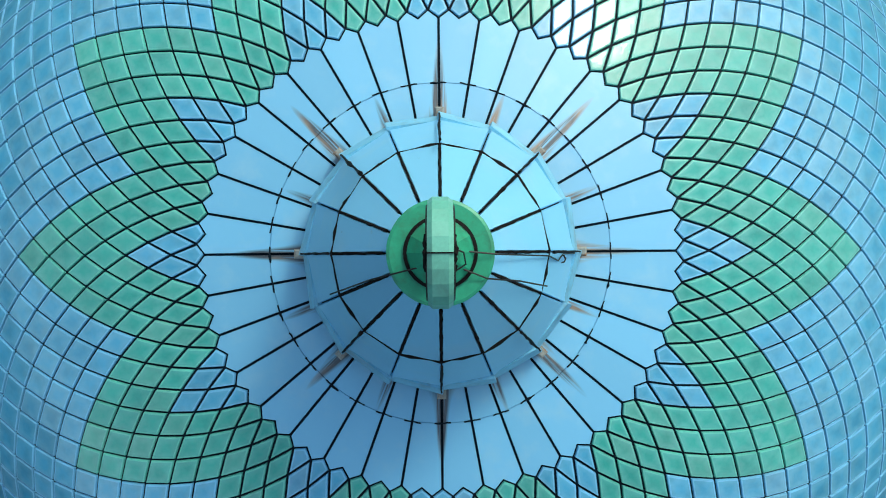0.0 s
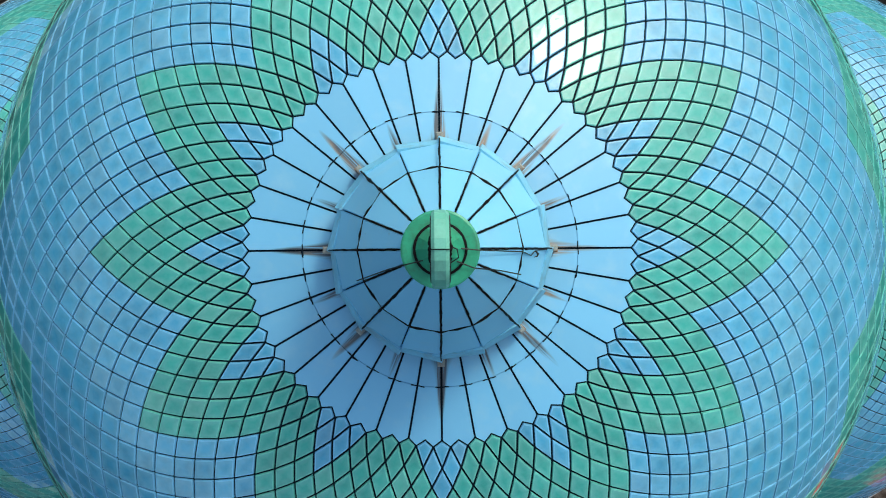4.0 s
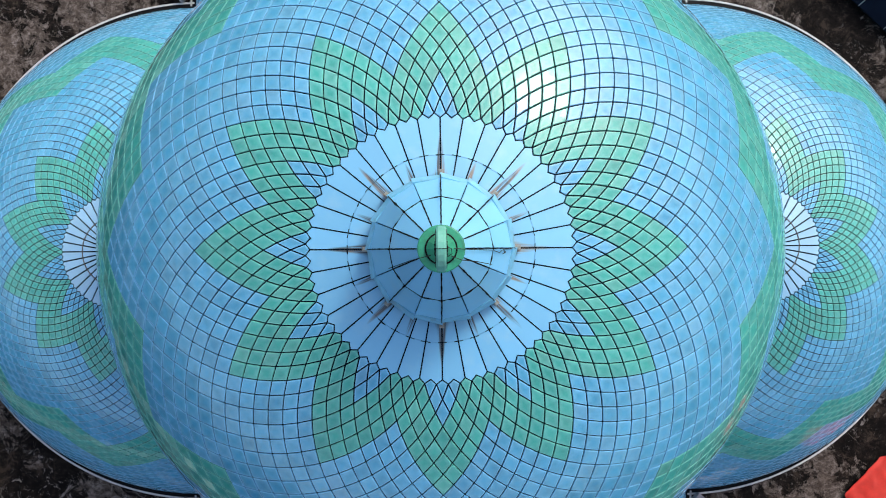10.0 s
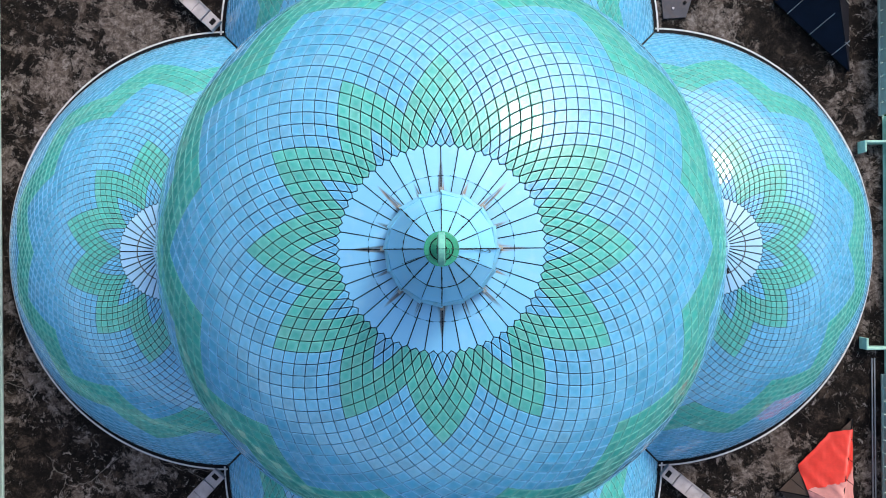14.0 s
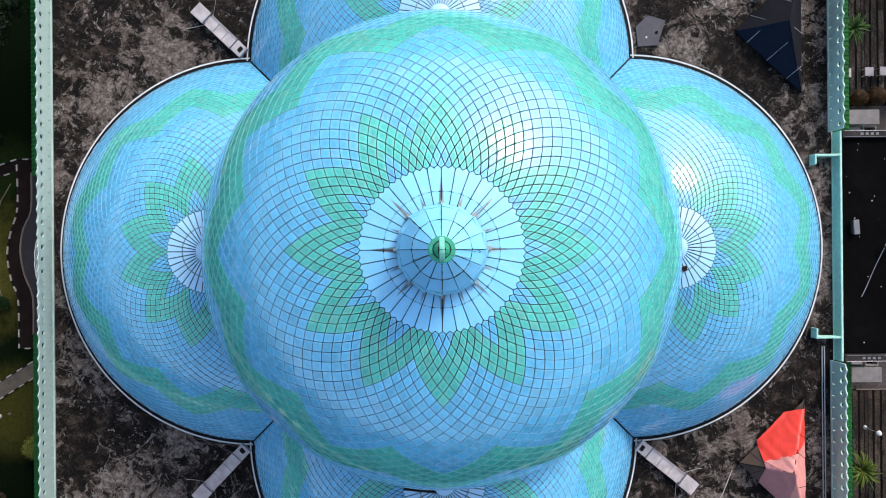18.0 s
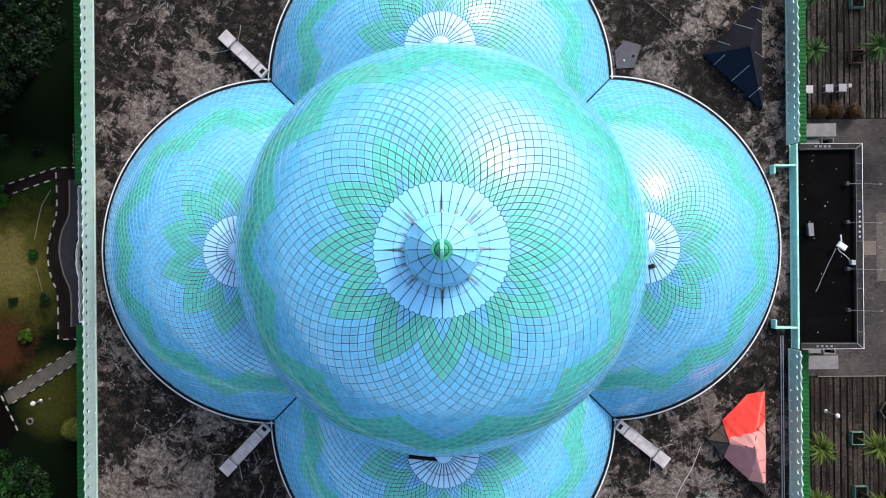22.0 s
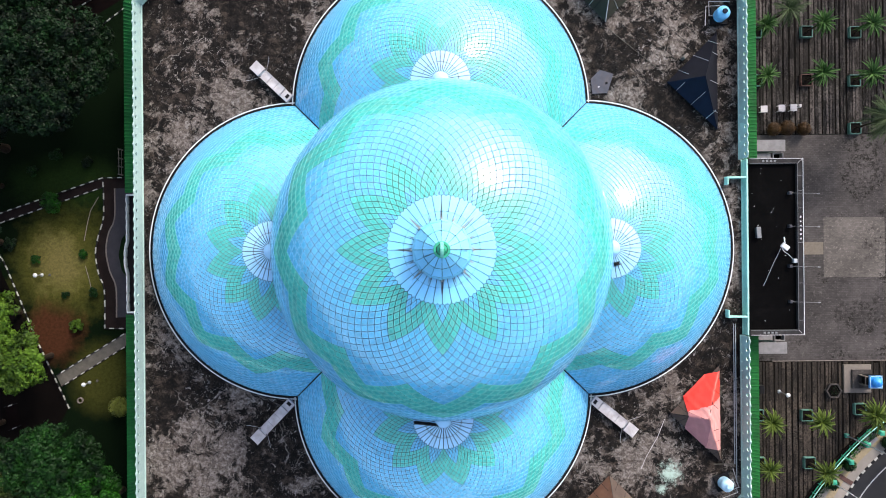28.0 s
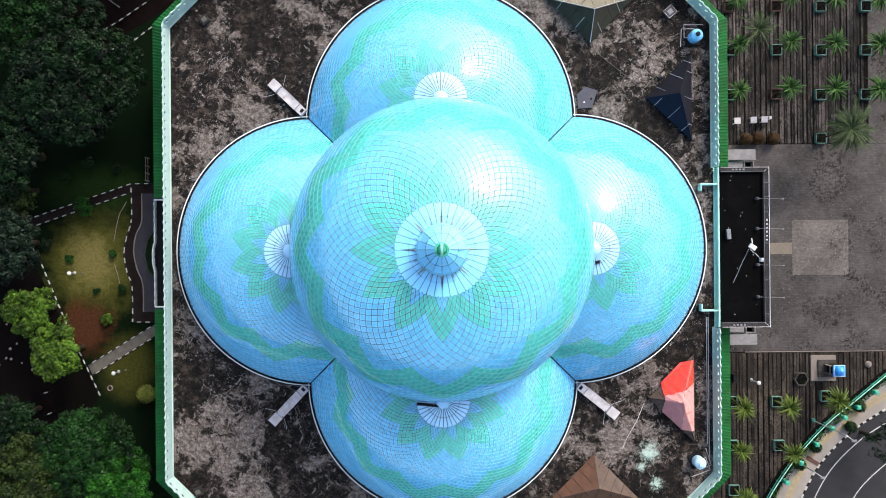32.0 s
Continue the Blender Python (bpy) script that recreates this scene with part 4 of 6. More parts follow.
single("cable", Form().tube([(36.65, -0.2, 0.66), (36.9, -0.55, 0.63), (37.3, -0.8, 0.63), (37.75, -1.3, 0.66)], 0.03, 6), M_WHITE, "white cable across the porch roof", "cable")
single("cable", Form().tube([(36.5, -0.2, 0.63), (35.7, -1.8, 0.62), (34.9, -3.6, 0.62), (34.6, -4.2, 0.62)], 0.022, 6), M_STEEL, "grey cable across the porch roof", "cable")
sign = thing("sign_board", "dark sign board with pale raised letters that cannot be read", "sign")
part("board", Form().box(38.81, 38.91, -4.4, 4.6, -0.9, 0.7), M_PORCH, sign)
for i in range(6):
    y = 3.2 - i * 0.46
    part("letter_bar", Form().box(38.40, 38.56, y - 0.12, y + (0.04 if i % 3 else 0.10), 1.002, 1.03), M_RAMP, sign)
rng = random.Random(3)
for i in range(16):
    x, y = rng.uniform(33.4, 37.9), rng.uniform(-8.5, 8.5)
    s = rng.uniform(0.02, 0.05)
    single("roof_stone", Form().lathe([(s, 0.6), (s * 1.1, 0.6 + s * 0.6), (s * 0.6, 0.6 + s * 1.1), (0, 0.6 + s * 1.2)], 8, 0.3 * i, x, y), M_WHITE, "small pale lump lying on the porch roof", "stone", group="roof stones")
for s in (1, -1):
    span = lambda p, q: (min(s * p, s * q), max(s * p, s * q))
    can = thing("entry_canopy", "pale concrete canopy slab with stair and framed shaft beside the porch", "canopy", group="entry canopies")
    part("slab", Form().chamfer_box(36.6, 40.4, *span(11.2, 12.55), -6.2, -6.0, 0.03), M_CANOPY, can)
    part("pier", Form().box(37.0, 40.0, *span(11.4, 12.3), GROUND, -6.2), M_MINT, can)
    part("lower_slab", Form().chamfer_box(36.6, 38.95, *span(10.25, 11.0), -6.7, -6.5, 0.03), M_CANOPY, can)
    part("lower_pier", Form().box(36.7, 38.8, *span(10.35, 10.9), GROUND, -6.7), M_MINT, can)
    for k in range(3):
        part("stair_tread", Form().chamfer_box(36.6, 38.95, *span(9.62 + 0.2 * k, 9.79 + 0.2 * k), -7.6 + 0.3 * k, -7.4 + 0.3 * k, 0.02), M_CANOPY, can)
    # Solid below the frame; the shaft's darkness is put into the block's colour.
    shaft = part("shaft", Form().box(39.2, 40.25, *span(10.2, 11.0), GROUND, -7.2), M_PORCH, can, "solid block coloured dark as the inside of a shaft")
    for bx in ((39.1, 39.2, 10.1, 11.1), (40.25, 40.35, 10.1, 11.1), (39.2, 40.25, 10.1, 10.19), (39.2, 40.25, 11.01, 11.1)):
        part("shaft_frame", Form().box(bx[0], bx[1], *span(bx[2], bx[3]), GROUND, -6.4), M_CANOPY, shaft, "pale frame")

# ------------------------------------------------------------------ west balcony
balcony = thing("west_balcony", "dark balcony with a white scalloped parapet on the garden side", "balcony")
edge = [(-36.2, 6.6), (-36.2, 1.3), (-36.42, 0.5), (-36.48, -0.6), (-36.42, -1.7), (-36.2, -2.5), (-36.2, -6.9)]
part("floor", Form().prism([(-HALF - 0.03, 6.6)] + edge + [(-HALF - 0.03, -6.9)], -5.3, -5.1), M_BLACK, balcony, "black balcony floor")
for (x0, y0), (x1, y1) in zip(edge, edge[1:]):
    L = math.hypot(x1 - x0, y1 - y0)
    n = max(1, round(L / 1.0))
    data = parapet_mesh(L / n, M_WHITE)
    for i in range(n):
        ob = part("parapet_panel", data, None, balcony, "white scalloped parapet panel")
        u = (i + 0.5) / n
        ob.matrix_basis = pose(x0 + (x1 - x0) * u, y0 + (y1 - y0) * u, -5.1, 0, 0, math.degrees(math.atan2(y1 - y0, x1 - x0))) @ Matrix.Diagonal((1, 0.8, 0.35, 1))
for y in (6.6, -6.9):
    part("end_wall", Form().chamfer_box(-36.2, -HALF - 0.03, y - 0.07, y + 0.07, -5.1, -4.35, 0.03), M_WHITE, balcony, "white end wall")
part("support", Form().box(-35.6, -HALF - 0.03, -6.6, 6.3, GROUND, -5.3), M_MINT, balcony)


# ------------------------------------------------------------------ things on the roof
def ramp_thing(at, turn, length):
    r = thing("roof_ramp", "pale concrete ramp channel leading from the dome corner", "ramp", group="corner ramps", at=pose(at[0], at[1], 0, 0, 0, turn))
    part("corner_box", Form().chamfer_box(-0.5, 0.55, -0.5, 0.5, 0.0, 0.45, 0.04), M_RAMP, r, "pale corner block")
    # No hole is cut: a black block takes the place of its shade.
    part("opening", Form().box(-0.3, 0.05, -0.28, 0.2, 0.4, 0.454), M_BLACK, r, "black block standing in for the dark inside of a square opening")
    n = 3
    for i in range(n):
        x0, x1 = 0.58 + (length - 1.9) * i / n, 0.58 + (length - 1.9) * (i + 1) / n - 0.03
        part("deck_panel", Form().chamfer_box(x0, x1, -0.46, 0.46, 0.15, 0.55, 0.02), M_RAMP, r)
    part("gap", Form().box(length - 1.33, length - 1.12, -0.38, 0.38, 0.0, 0.42), M_STEEL, r)
    m = Matrix.Translation((length - 1.1, 0, 0.1)) @ pose(0, 0, 0, 0, -6, 0)
    part("head_panel", Form().chamfer_box(0, 1.25, -0.57, 0.57, 0.1, 0.55, 0.03, m), M_RAMP, r, "tilted end panel")
    for s in (1, -1):
        part("side_lip", Form().box(0.58, length - 1.34, s * 0.49 - 0.03, s * 0.49 + 0.03, 0.1, 0.64), M_RAMP, r)
        part("stay_pole", Form().tube([(length - 1.2, s * 0.5, 0.05), (length - 0.9, s * 1.5, 0.9), (length - 0.75, s * 1.75, 1.1)], 0.018, 6), M_STEEL, r)


ramp_thing((-16.65, 16.75), 136, 4.75)
ramp_thing((-16.68, -16.6), 226, 5.2)
ramp_thing((16.55, -16.62), -39, 5.2)
for x, y, a in ((-28.1, 27.7, 40), (-29.3, -28.6, 20)):
    b = thing("roof_hatch_frame", "small dark hatch with a pale steel frame", "hatch", group="roof hatches", at=pose(x, y, 0, 0, 0, a))
    part("body", Form().chamfer_box(-0.5, 0.5, -0.5, 0.5, 0, 0.35, 0.05), M_PORCHRIM, b)
    part("lid", Form().chamfer_box(-0.3, 0.3, -0.26, 0.26, 0.35, 0.43, 0.03), M_GREYPATH, b)


def hip(name, tip, a, b, high, mats, label, lines=0, ribs=0, ridges=None):
    """A low three-sided hip roof on a triangular plan; mats: for the sides tip-a, a-b and b-tip."""
    tip, a, b = Vector((*tip, 0)), Vector((*a, 0)), Vector((*b, 0))
    la, lb, lt = (b - tip).length, (tip - a).length, (a - b).length
    top = (a * la + b * lb + tip * lt) / (la + lb + lt) + Vector((0, 0, high))
    t = thing(name, label, "pavilion roof", group="triangular roofs")
    mid = (tip + a + b) / 3
    for (p, q), m, nm in zip(((tip, a), (a, b), (b, tip)), mats, ("roof_face", "roof_face", "roof_face")):
        lift = Vector((0, 0, 0.35))
        f = Form()
        n = (q - p).cross(top - p).normalized()
        if n.z < 0:
            n = -n
        vs = [p + lift, q + lift, top, p + lift - n * 0.08, q + lift - n * 0.08, top - n * 0.08]
        f.add(vs, [(0, 1, 2), (5, 4, 3), (0, 3, 4, 1), (1, 4, 5, 2), (2, 5, 3, 0)])
        part(nm, f, m, t)
        for i in range(lines):
            u = (i + 0.6) / (lines + 0.4)
            s0 = p.lerp(q, u) + lift + n * 0.02
            along_edge = (q - p).normalized()
            inward = (top - s0) - along_edge * (top - s0).dot(along_edge)
            s1 = s0 + inward * (0.25 + 0.4 * (1 - abs(2 * u - 1)))
            part("batten", Form().tube([s0, s1], 0.028, 4), M_STEEL, t)
        if ridges:
            part("ridge", Form().tube([p + lift + Vector((0, 0, 0.03)), top + Vector((0, 0, 0.03))], 0.04, 6), ridges, t, "pale ridge strip")
        wall = Form()
        d = (mid - (p + q) / 2).normalized() * 0.15
        part("low_wall", wall.add([p + d, q + d, q + d + lift * 0.9, p + d + lift * 0.9], [(0, 1, 2, 3)]), M_BLACK, t)
        for i in range(ribs):
            u = (i + 1) / (ribs + 1)
            s0 = p.lerp(q, u) + lift + n * 0.012
            reach = 1 - abs(2 * u - 1)
            foot = (q - p).normalized()
            s1 = s0 + (top - lift - (p.lerp(q, (top - p).dot(foot) / (q - p).length))) * reach * 0.98
            part("seam", Form().tube([s0, s1], 0.02, 4), M_BLACK, t)
    return t, top


hip("pavilion_roof", (24.5, 17.9), (29.95, 12.7), (29.95, 23.3), 2.9, (M_NAVY, M_DARKSHEET, M_DARKSHEET), "triangular hip roof of dark blue-grey sheets partly covered by navy tarpaulin", 3)
red, red_top = hip("pavilion_roof", (24.5, -17.9), (29.95, -23.2), (29.95, -12.7), 2.9, (M_BROWN, M_BROWN, M_BROWN), "triangular brown hip roof covered by red and faded pink tarpaulins", 0, 5, M_BLACK)
# Lit north face and shaded inner faces are told apart by sheet colour.
hip("pavilion_roof", (17.9, 24.5), (23.3, 29.95), (12.6, 29.95), 2.9, (M_OLIVE, M_BEIGE, M_OLIVE), "triangular hip roof with pale ridges, lit face coloured beige and shaded faces dark olive", 2, 3, M_RAMP)
hip("pavilion_roof", (17.9, -24.5), (12.6, -29.95), (23.3, -29.95), 2.9, (M_TERRA, M_TERRA, M_BROWN), "triangular terracotta hip roof near the parapet", 0, 5, M_BROWN)


def tarp(corners, mat, label, roof, seed):
    """A cloth sheet with soft folds, laid over the three faces of a hip roof: outline in plan, height from the roof."""
    tip, a, b, top = roof

    def height(p):
        best = 9.0
        for q, r in ((tip, a), (a, b), (b, tip)):
            n = (r - q).cross(top - q)
            z = q.z - (n.x * (p.x - q.x) + n.y * (p.y - q.y)) / n.z
            best = min(best, z)
        return max(best, 0.12)

    f, n = Form(), 18
    c = [Vector((*p, 0)) for p in corners]
    pts = []
    for i in range(n + 1):
        for j in range(n + 1):
            u, v = i / n, j / n
            p = c[0].lerp(c[1], u).lerp(c[3].lerp(c[2], u), v) if len(c) == 4 else (c[0].lerp(c[1], u).lerp(c[2].lerp(c[3], u), 2 * v) if v < 0.5 else c[2].lerp(c[3], u).lerp(c[4].lerp(c[5], u), 2 * v - 1))
            fold = 0.14 * noise.noise(Vector((p.x * 2.2 + p.y * 1.2, p.y * 0.5, seed))) + 0.07 * noise.noise(Vector((p.x * 5, p.y * 1.6, seed + 4)))
            pts.append(Vector((p.x, p.y, height(p) + 0.12 + 0.015 * seed + fold)))
    fs = [(i * (n + 1) + j, (i + 1) * (n + 1) + j, (i + 1) * (n + 1) + j + 1, i * (n + 1) + j + 1) for i in range(n) for j in range(n)]
    k = len(pts)
    vs = pts + [p - Vector((0, 0, 0.02)) for p in pts]
    fs += [tuple(reversed([q + k for q in face])) for face in fs]
    return single("tarpaulin", f.add(vs, fs), mat, label, "tarpaulin", group="tarpaulins", smooth=True)


LIFT = Vector((0, 0, 0.35))
RED_ROOF = (Vector((24.5, -17.9, 0)) + LIFT, Vector((29.95, -23.2, 0)) + LIFT, Vector((29.95, -12.7, 0)) + LIFT, red_top)
tarp([(26.05, -17.5), (26.0, -16.05), (27.8, -16.85), (28.3, -13.75), (29.72, -16.1), (29.72, -13.35)], M_RED, "bright red tarpaulin with folds draped over the roof", RED_ROOF, 1)
tarp([(26.05, -17.45), (29.72, -16.05), (29.75, -18.6), (28.0, -18.2)], M_PINK, "faded pink tarpaulin draped over the roof", RED_ROOF, 2)
tarp([(26.05, -17.5), (28.05, -18.1), (28.3, -21.6), (26.05, -19.5)], M_ROSE, "rose tarpaulin draped over the roof", RED_ROOF, 3)
tarp([(28.0, -18.05), (29.75, -18.5), (29.8, -21.7), (28.25, -21.65)], M_PINK, "faded pink tarpaulin draped over the roof", RED_ROOF, 4)


def tank(x, y, turn, size, mat, label):
    t = thing("water_tank", label, "water tank", group="roof water tanks", at=pose(x, y, 0, 0, 0, turn))
    part("stand", Form().chamfer_box(-0.85 * size, 0.85 * size, -0.85 * size, 0.85 * size, 0, 0.35, 0.04), M_BLACK, t)
    s = size
    body = part("body", Form().lathe([(0.62 * s, 0.35), (0.68 * s, 0.45), (0.68 * s, 0.8 * s), (0.65 * s, 0.85 * s), (0.68 * s, 0.9 * s), (0.68 * s, 1.5 * s), (0.55 * s, 1.68 * s), (0.25 * s, 1.78 * s), (0.24 * s, 1.86 * s), (0, 1.88 * s)], 28), mat, t, smooth=True)
    part("lid", Form().lathe([(0.27 * s, 1.84 * s), (0.27 * s, 1.92 * s), (0.2 * s, 1.95 * s), (0, 1.96 * s)], 20), mat if mat is M_TANKPALE else M_NAVY, body, "pale lid" if mat is M_TANKPALE else "dark navy lid")
    part("pipe", Form().tube([(0.0, 0.66 * s, 0.5), (0.1, 1.1, 0.4), (-1.4, 1.1, 0.3), (-1.5, -1.0, 0.3)], 0.04, 6), M_RAMP, t)
    part("pipe", Form().tube([(-0.6 * s, 0, 0.6), (-1.1, 0, 0.4), (-1.1, 1.6, 0.3), (1.2, 1.6, 0.3)], 0.04, 6), M_RAMP, t)


tank(30.2, 25.0, 0, 1.05, M_TANK, "light blue plastic water tank on a dark stand")
tank(30.2, -25.4, 200, 1.0, M_TANKPALE, "faded pale blue water tank with white pipes")
for x, y0, y1 in ((31.75, -25.5, -8.3), (31.55, -23.5, -8.3)):
    single("roof_pipe", Form().tube([(x, y0, 0.12), (x, y1, 0.12)], 0.05, 8), M_STEEL, "long steel pipe lying along the parapet", "pipe", group="roof pipes")
single("roof_pipe", Form().tube([(29.3, -23.5, 0.12), (31.55, -23.5, 0.12)], 0.035, 8), M_GREYPATH, "steel pipe lying on the roof", "pipe", group="roof pipes")
single("cable", Form().tube([(24.0, -18.6, 0.05), (23.2, -20.6, 0.04), (22.0, -22.6, 0.04), (21.4, -24.0, 0.04)], 0.03, 6), M_RAMP, "pale cable lying on the roof", "cable")
u = thing("roof_unit", "pale steel-framed unit beside the water tank", "unit", at=pose(27.4, 28.1, 0, 0, 0, 40))
part("body", Form().chamfer_box(-0.55, 0.55, -0.5, 0.5, 0, 0.6, 0.05), M_GREYTARP, u)
part("frame", Form().tube([(-0.6, -0.55, 0.62), (0.6, -0.55, 0.62), (0.6, 0.55, 0.62), (-0.6, 0.55, 0.62), (-0.6, -0.55, 0.62)], 0.035, 6), M_RAMP, u)
part("grille", Form().chamfer_box(-0.3, 0.3, -0.28, 0.28, 0.6, 0.66, 0.02), M_DULL, u)
# paler repaired slab on the north-east terrace
single("repair_slab", Form().prism([(22.3, 28.9), (28.6, 23.4), (24.3, 18.9), (18.2, 23.9)], 0.0, 0.03), M_SCREED, "paler worn screed patch on the roof", "screed", kind="structure")
for u in (0.0, 0.34, 0.67):
    a, b = Vector((18.2, 23.9, 0.03)).lerp(Vector((22.3, 28.9, 0.03)), u), Vector((24.3, 18.9, 0.03)).lerp(Vector((28.6, 23.4, 0.03)), u)
    single("slab_joint", tarred([a, a.lerp(b, 0.3), a.lerp(b, 0.62), b], 0.035, 400 + int(10 * u), 14), M_GREYPATH if u == 0 else M_BLACK, "crumbled joint line in the worn screed", "joint", group="slab joints", kind="structure")
sheet = thing("ground_sheet", "dark blue-grey sheet lying in the corner between two domes", "sheet")
part("sheet", Form().prism([(16.45, 16.75), (18.1, 16.85), (18.75, 18.9), (17.3, 19.35), (16.3, 18.4)], 0.0, 0.14), M_BLUEGREY, sheet)
part("knob", Form().lathe([(0.13, 0.14), (0.13, 0.22), (0, 0.25)], 12, 0, 18.0, 17.9), M_BLACK, sheet, "black knob")
part("knob", Form().lathe([(0.09, 0.14), (0.09, 0.2), (0, 0.22)], 12, 0, 17.15, 17.5), M_RAMP, sheet, "pale knob")
single("crate", Form().chamfer_box(-0.32, 0.32, -0.16, 0.16, 0.0, 0.9, 0.03, pose(26.4, 20.6, 0, 0, 0, 45)), M_STONE, "small pale crate beside the pavilion roof", "crate")


# ------------------------------------------------------------------ east court
slab("court_paving", [(35.0, -14.2), (75, -14.2), (75, 13.9), (35.0, 13.9)], 0.03, M_PAVER, "worn grey paving of the entrance court", "paving")
slab("pale_square", [(47.5, -3.85), (55.1, -3.85), (55.1, 3.6), (47.5, 3.6)], 0.05, M_PALE, "pale square of small pavers in the court", "paving")
slab("guide_strip", [(38.7, -1.0), (47.45, -1.0), (47.45, 0.55), (38.7, 0.55)], 0.045, M_TACT, "beige guide strip to the porch", "paving")
slab("terrace_bed", [(33.5, 13.95), (75, 13.95), (75, 62), (33.5, 62)], 0.02, M_GAP, "dark joints of the strip paving", "paving")
slab("terrace_bed", [(33.5, -14.25), (62, -14.25), (60.2, -17.4), (54.9, -21.2), (51.4, -24.0), (47.2, -28.5), (43.3, -34.2), (40.0, -42), (33.5, -42)], 0.02, M_GAP, "dark joints of the strip paving", "paving")
single("court_edging", Form().chamfer_box(41.0, 60.0, -14.27, -14.17, GROUND, GROUND + 0.09, 0.01), M_STONE, "thin pale edging between court and strips", "edging", kind="structure")
slab("side_path", [(58.0, 13.95), (75, 13.95), (75, 62), (58.0, 62)], 0.06, M_PAVER, "worn grey paving beside the terrace strips", "paving")
FENCE = [(66.0, -12.5), (60.0, -16.9), (54.9, -21.0), (51.4, -23.8), (47.2, -28.35), (43.35, -34.0), (39.5, -42.0)]


def fence_y(x):
    return float(np.interp(x, [p[0] for p in FENCE[::-1]], [p[1] for p in FENCE[::-1]]))


north = thing("strip_paving", "weathered dark brown paving strips of the north terrace", "paving", kind="structure")
south = thing("strip_paving", "weathered dark brown paving strips of the south terrace", "paving", kind="structure")
rng = random.Random(5)
x = 35.2
while x < 66:
    w = rng.choice((0.26, 0.32, 0.4, 0.52))
    for root, y0, y1 in ((north, 14.0, 48.0), (south, max(fence_y(x), -41.0) + 0.4, -14.3)):
        if y1 - y0 < 1 or (root is north and x > 57.4):
            continue
        y = y0
        while y < y1 - 0.3:
            e = min(y1, y + rng.uniform(6, 14))
            part("plank", Form().chamfer_box(x, x + w, y, e - 0.04, GROUND, GROUND + 0.055 + rng.uniform(0, 0.02), 0.012), M_PLANK if root is north else M_PLANK_BROWN, root)
            y = e
    x += w + rng.choice((0.05, 0.08, 0.13, 0.22))


# ------------------------------------------------------------------ plants
def leaf_cloud(form, rng, centre, spread, count, size, jitter=0.45):
    """Leaves over the upper side of a clump, facing outward from it."""
    c = Vector(centre)
    for _ in range(count):
        d = Vector((rng.gauss(0, 1), rng.gauss(0, 1), rng.gauss(0.35, 0.8))).normalized()
        k = rng.uniform(0.72, 1.05)
        p = c + Vector((d.x * spread[0], d.y * spread[1], d.z * spread[2])) * k
        n = (d + Vector((rng.gauss(0, jitter), rng.gauss(0, jitter), rng.gauss(0.25, jitter)))).normalized()
        u = Matrix.Rotation(rng.uniform(0, 6.28), 3, n) @ n.orthogonal().normalized()
        w = n.cross(u)
        s = size * rng.uniform(0.6, 1.3)
        form.add([p - u * s, p - w * s * 0.45, p + u * s, p + w * s * 0.45], [(0, 1, 2, 3)])


def tree(name, x, y, radius, top, mat, label, seed, clumps=70, leaves=90, size=0.24):
    """Tapered trunk, limbs, and a crown of leaf clumps with an uneven outline."""
    rng = random.Random(seed)
    t = thing(name, label, "tree", at=pose(x, y, GROUND))
    high = top - GROUND
    fork = high * 0.38
    part("trunk", Form().tube([(0, 0, -0.2), (0.1, 0, fork * 0.5), (0.05, 0.1, fork), (0.1, 0.0, high * 0.7)], [radius * 0.07 + 0.1, radius * 0.05 + 0.08, radius * 0.045 + 0.06, 0.08], 10), M_BARK, t)
    crown = Form()
    lobes = [(rng.uniform(0, 6.28), rng.uniform(0.75, 1.1)) for _ in range(7)]
    clumps = int(clumps * 1.7)
    for i in range(clumps):
        a = rng.uniform(0, 2 * math.pi)
        reach = max(0.72, min(1.12, 0.85 + 0.25 * sum(math.cos(a * (1 + k % 3) + ph) * am for k, (ph, am) in enumerate(lobes)) / 2.5))
        rr = radius * reach * math.sqrt(rng.random()) * 0.92
        h = high * 0.5 + (high * 0.5) * math.sqrt(max(0.0, 1 - (rr / (radius * 1.15)) ** 2)) * rng.uniform(0.72, 1.0)
        c = (rr * math.cos(a), rr * math.sin(a), h - 0.5)
        s = rng.uniform(0.5, 0.95) * (0.62 + radius * 0.05)
        leaf_cloud(crown, rng, c, (s, s, s * 0.8), leaves, size)
        if i % 10 == 0:
            part("limb", Form().tube([(0.05, 0.05, fork * rng.uniform(0.75, 1.1)), (c[0] * 0.5, c[1] * 0.5, (fork + h) / 2), (c[0] * 0.62, c[1] * 0.62, h - 1.6)], [radius * 0.02 + 0.04, 0.06, 0.025], 6), M_BARK, t)
    part("crown", crown, mat, t, kind="stuff")
    return t


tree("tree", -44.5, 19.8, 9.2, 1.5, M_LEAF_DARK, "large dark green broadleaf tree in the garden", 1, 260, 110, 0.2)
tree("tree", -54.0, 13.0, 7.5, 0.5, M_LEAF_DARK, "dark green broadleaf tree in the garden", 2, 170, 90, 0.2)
tree("tree", -54.5, 31.0, 7.5, 1.5, M_LEAF_MID, "tall green broadleaf tree in the garden", 3, 180, 90, 0.2)
tree("tree", -54.8, 1.4, 5.3, -1.0, M_LEAF_GREY, "dark broadleaf tree with grey-green crown", 4, 110, 90, 0.2)
tree("tree", -54.6, 8.4, 3.9, -1.5, M_LEAF_OLIVE, "broadleaf tree with olive-yellow leaves", 14, 70, 110, 0.17)
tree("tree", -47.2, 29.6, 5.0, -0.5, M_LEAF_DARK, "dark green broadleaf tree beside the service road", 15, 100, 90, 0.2)
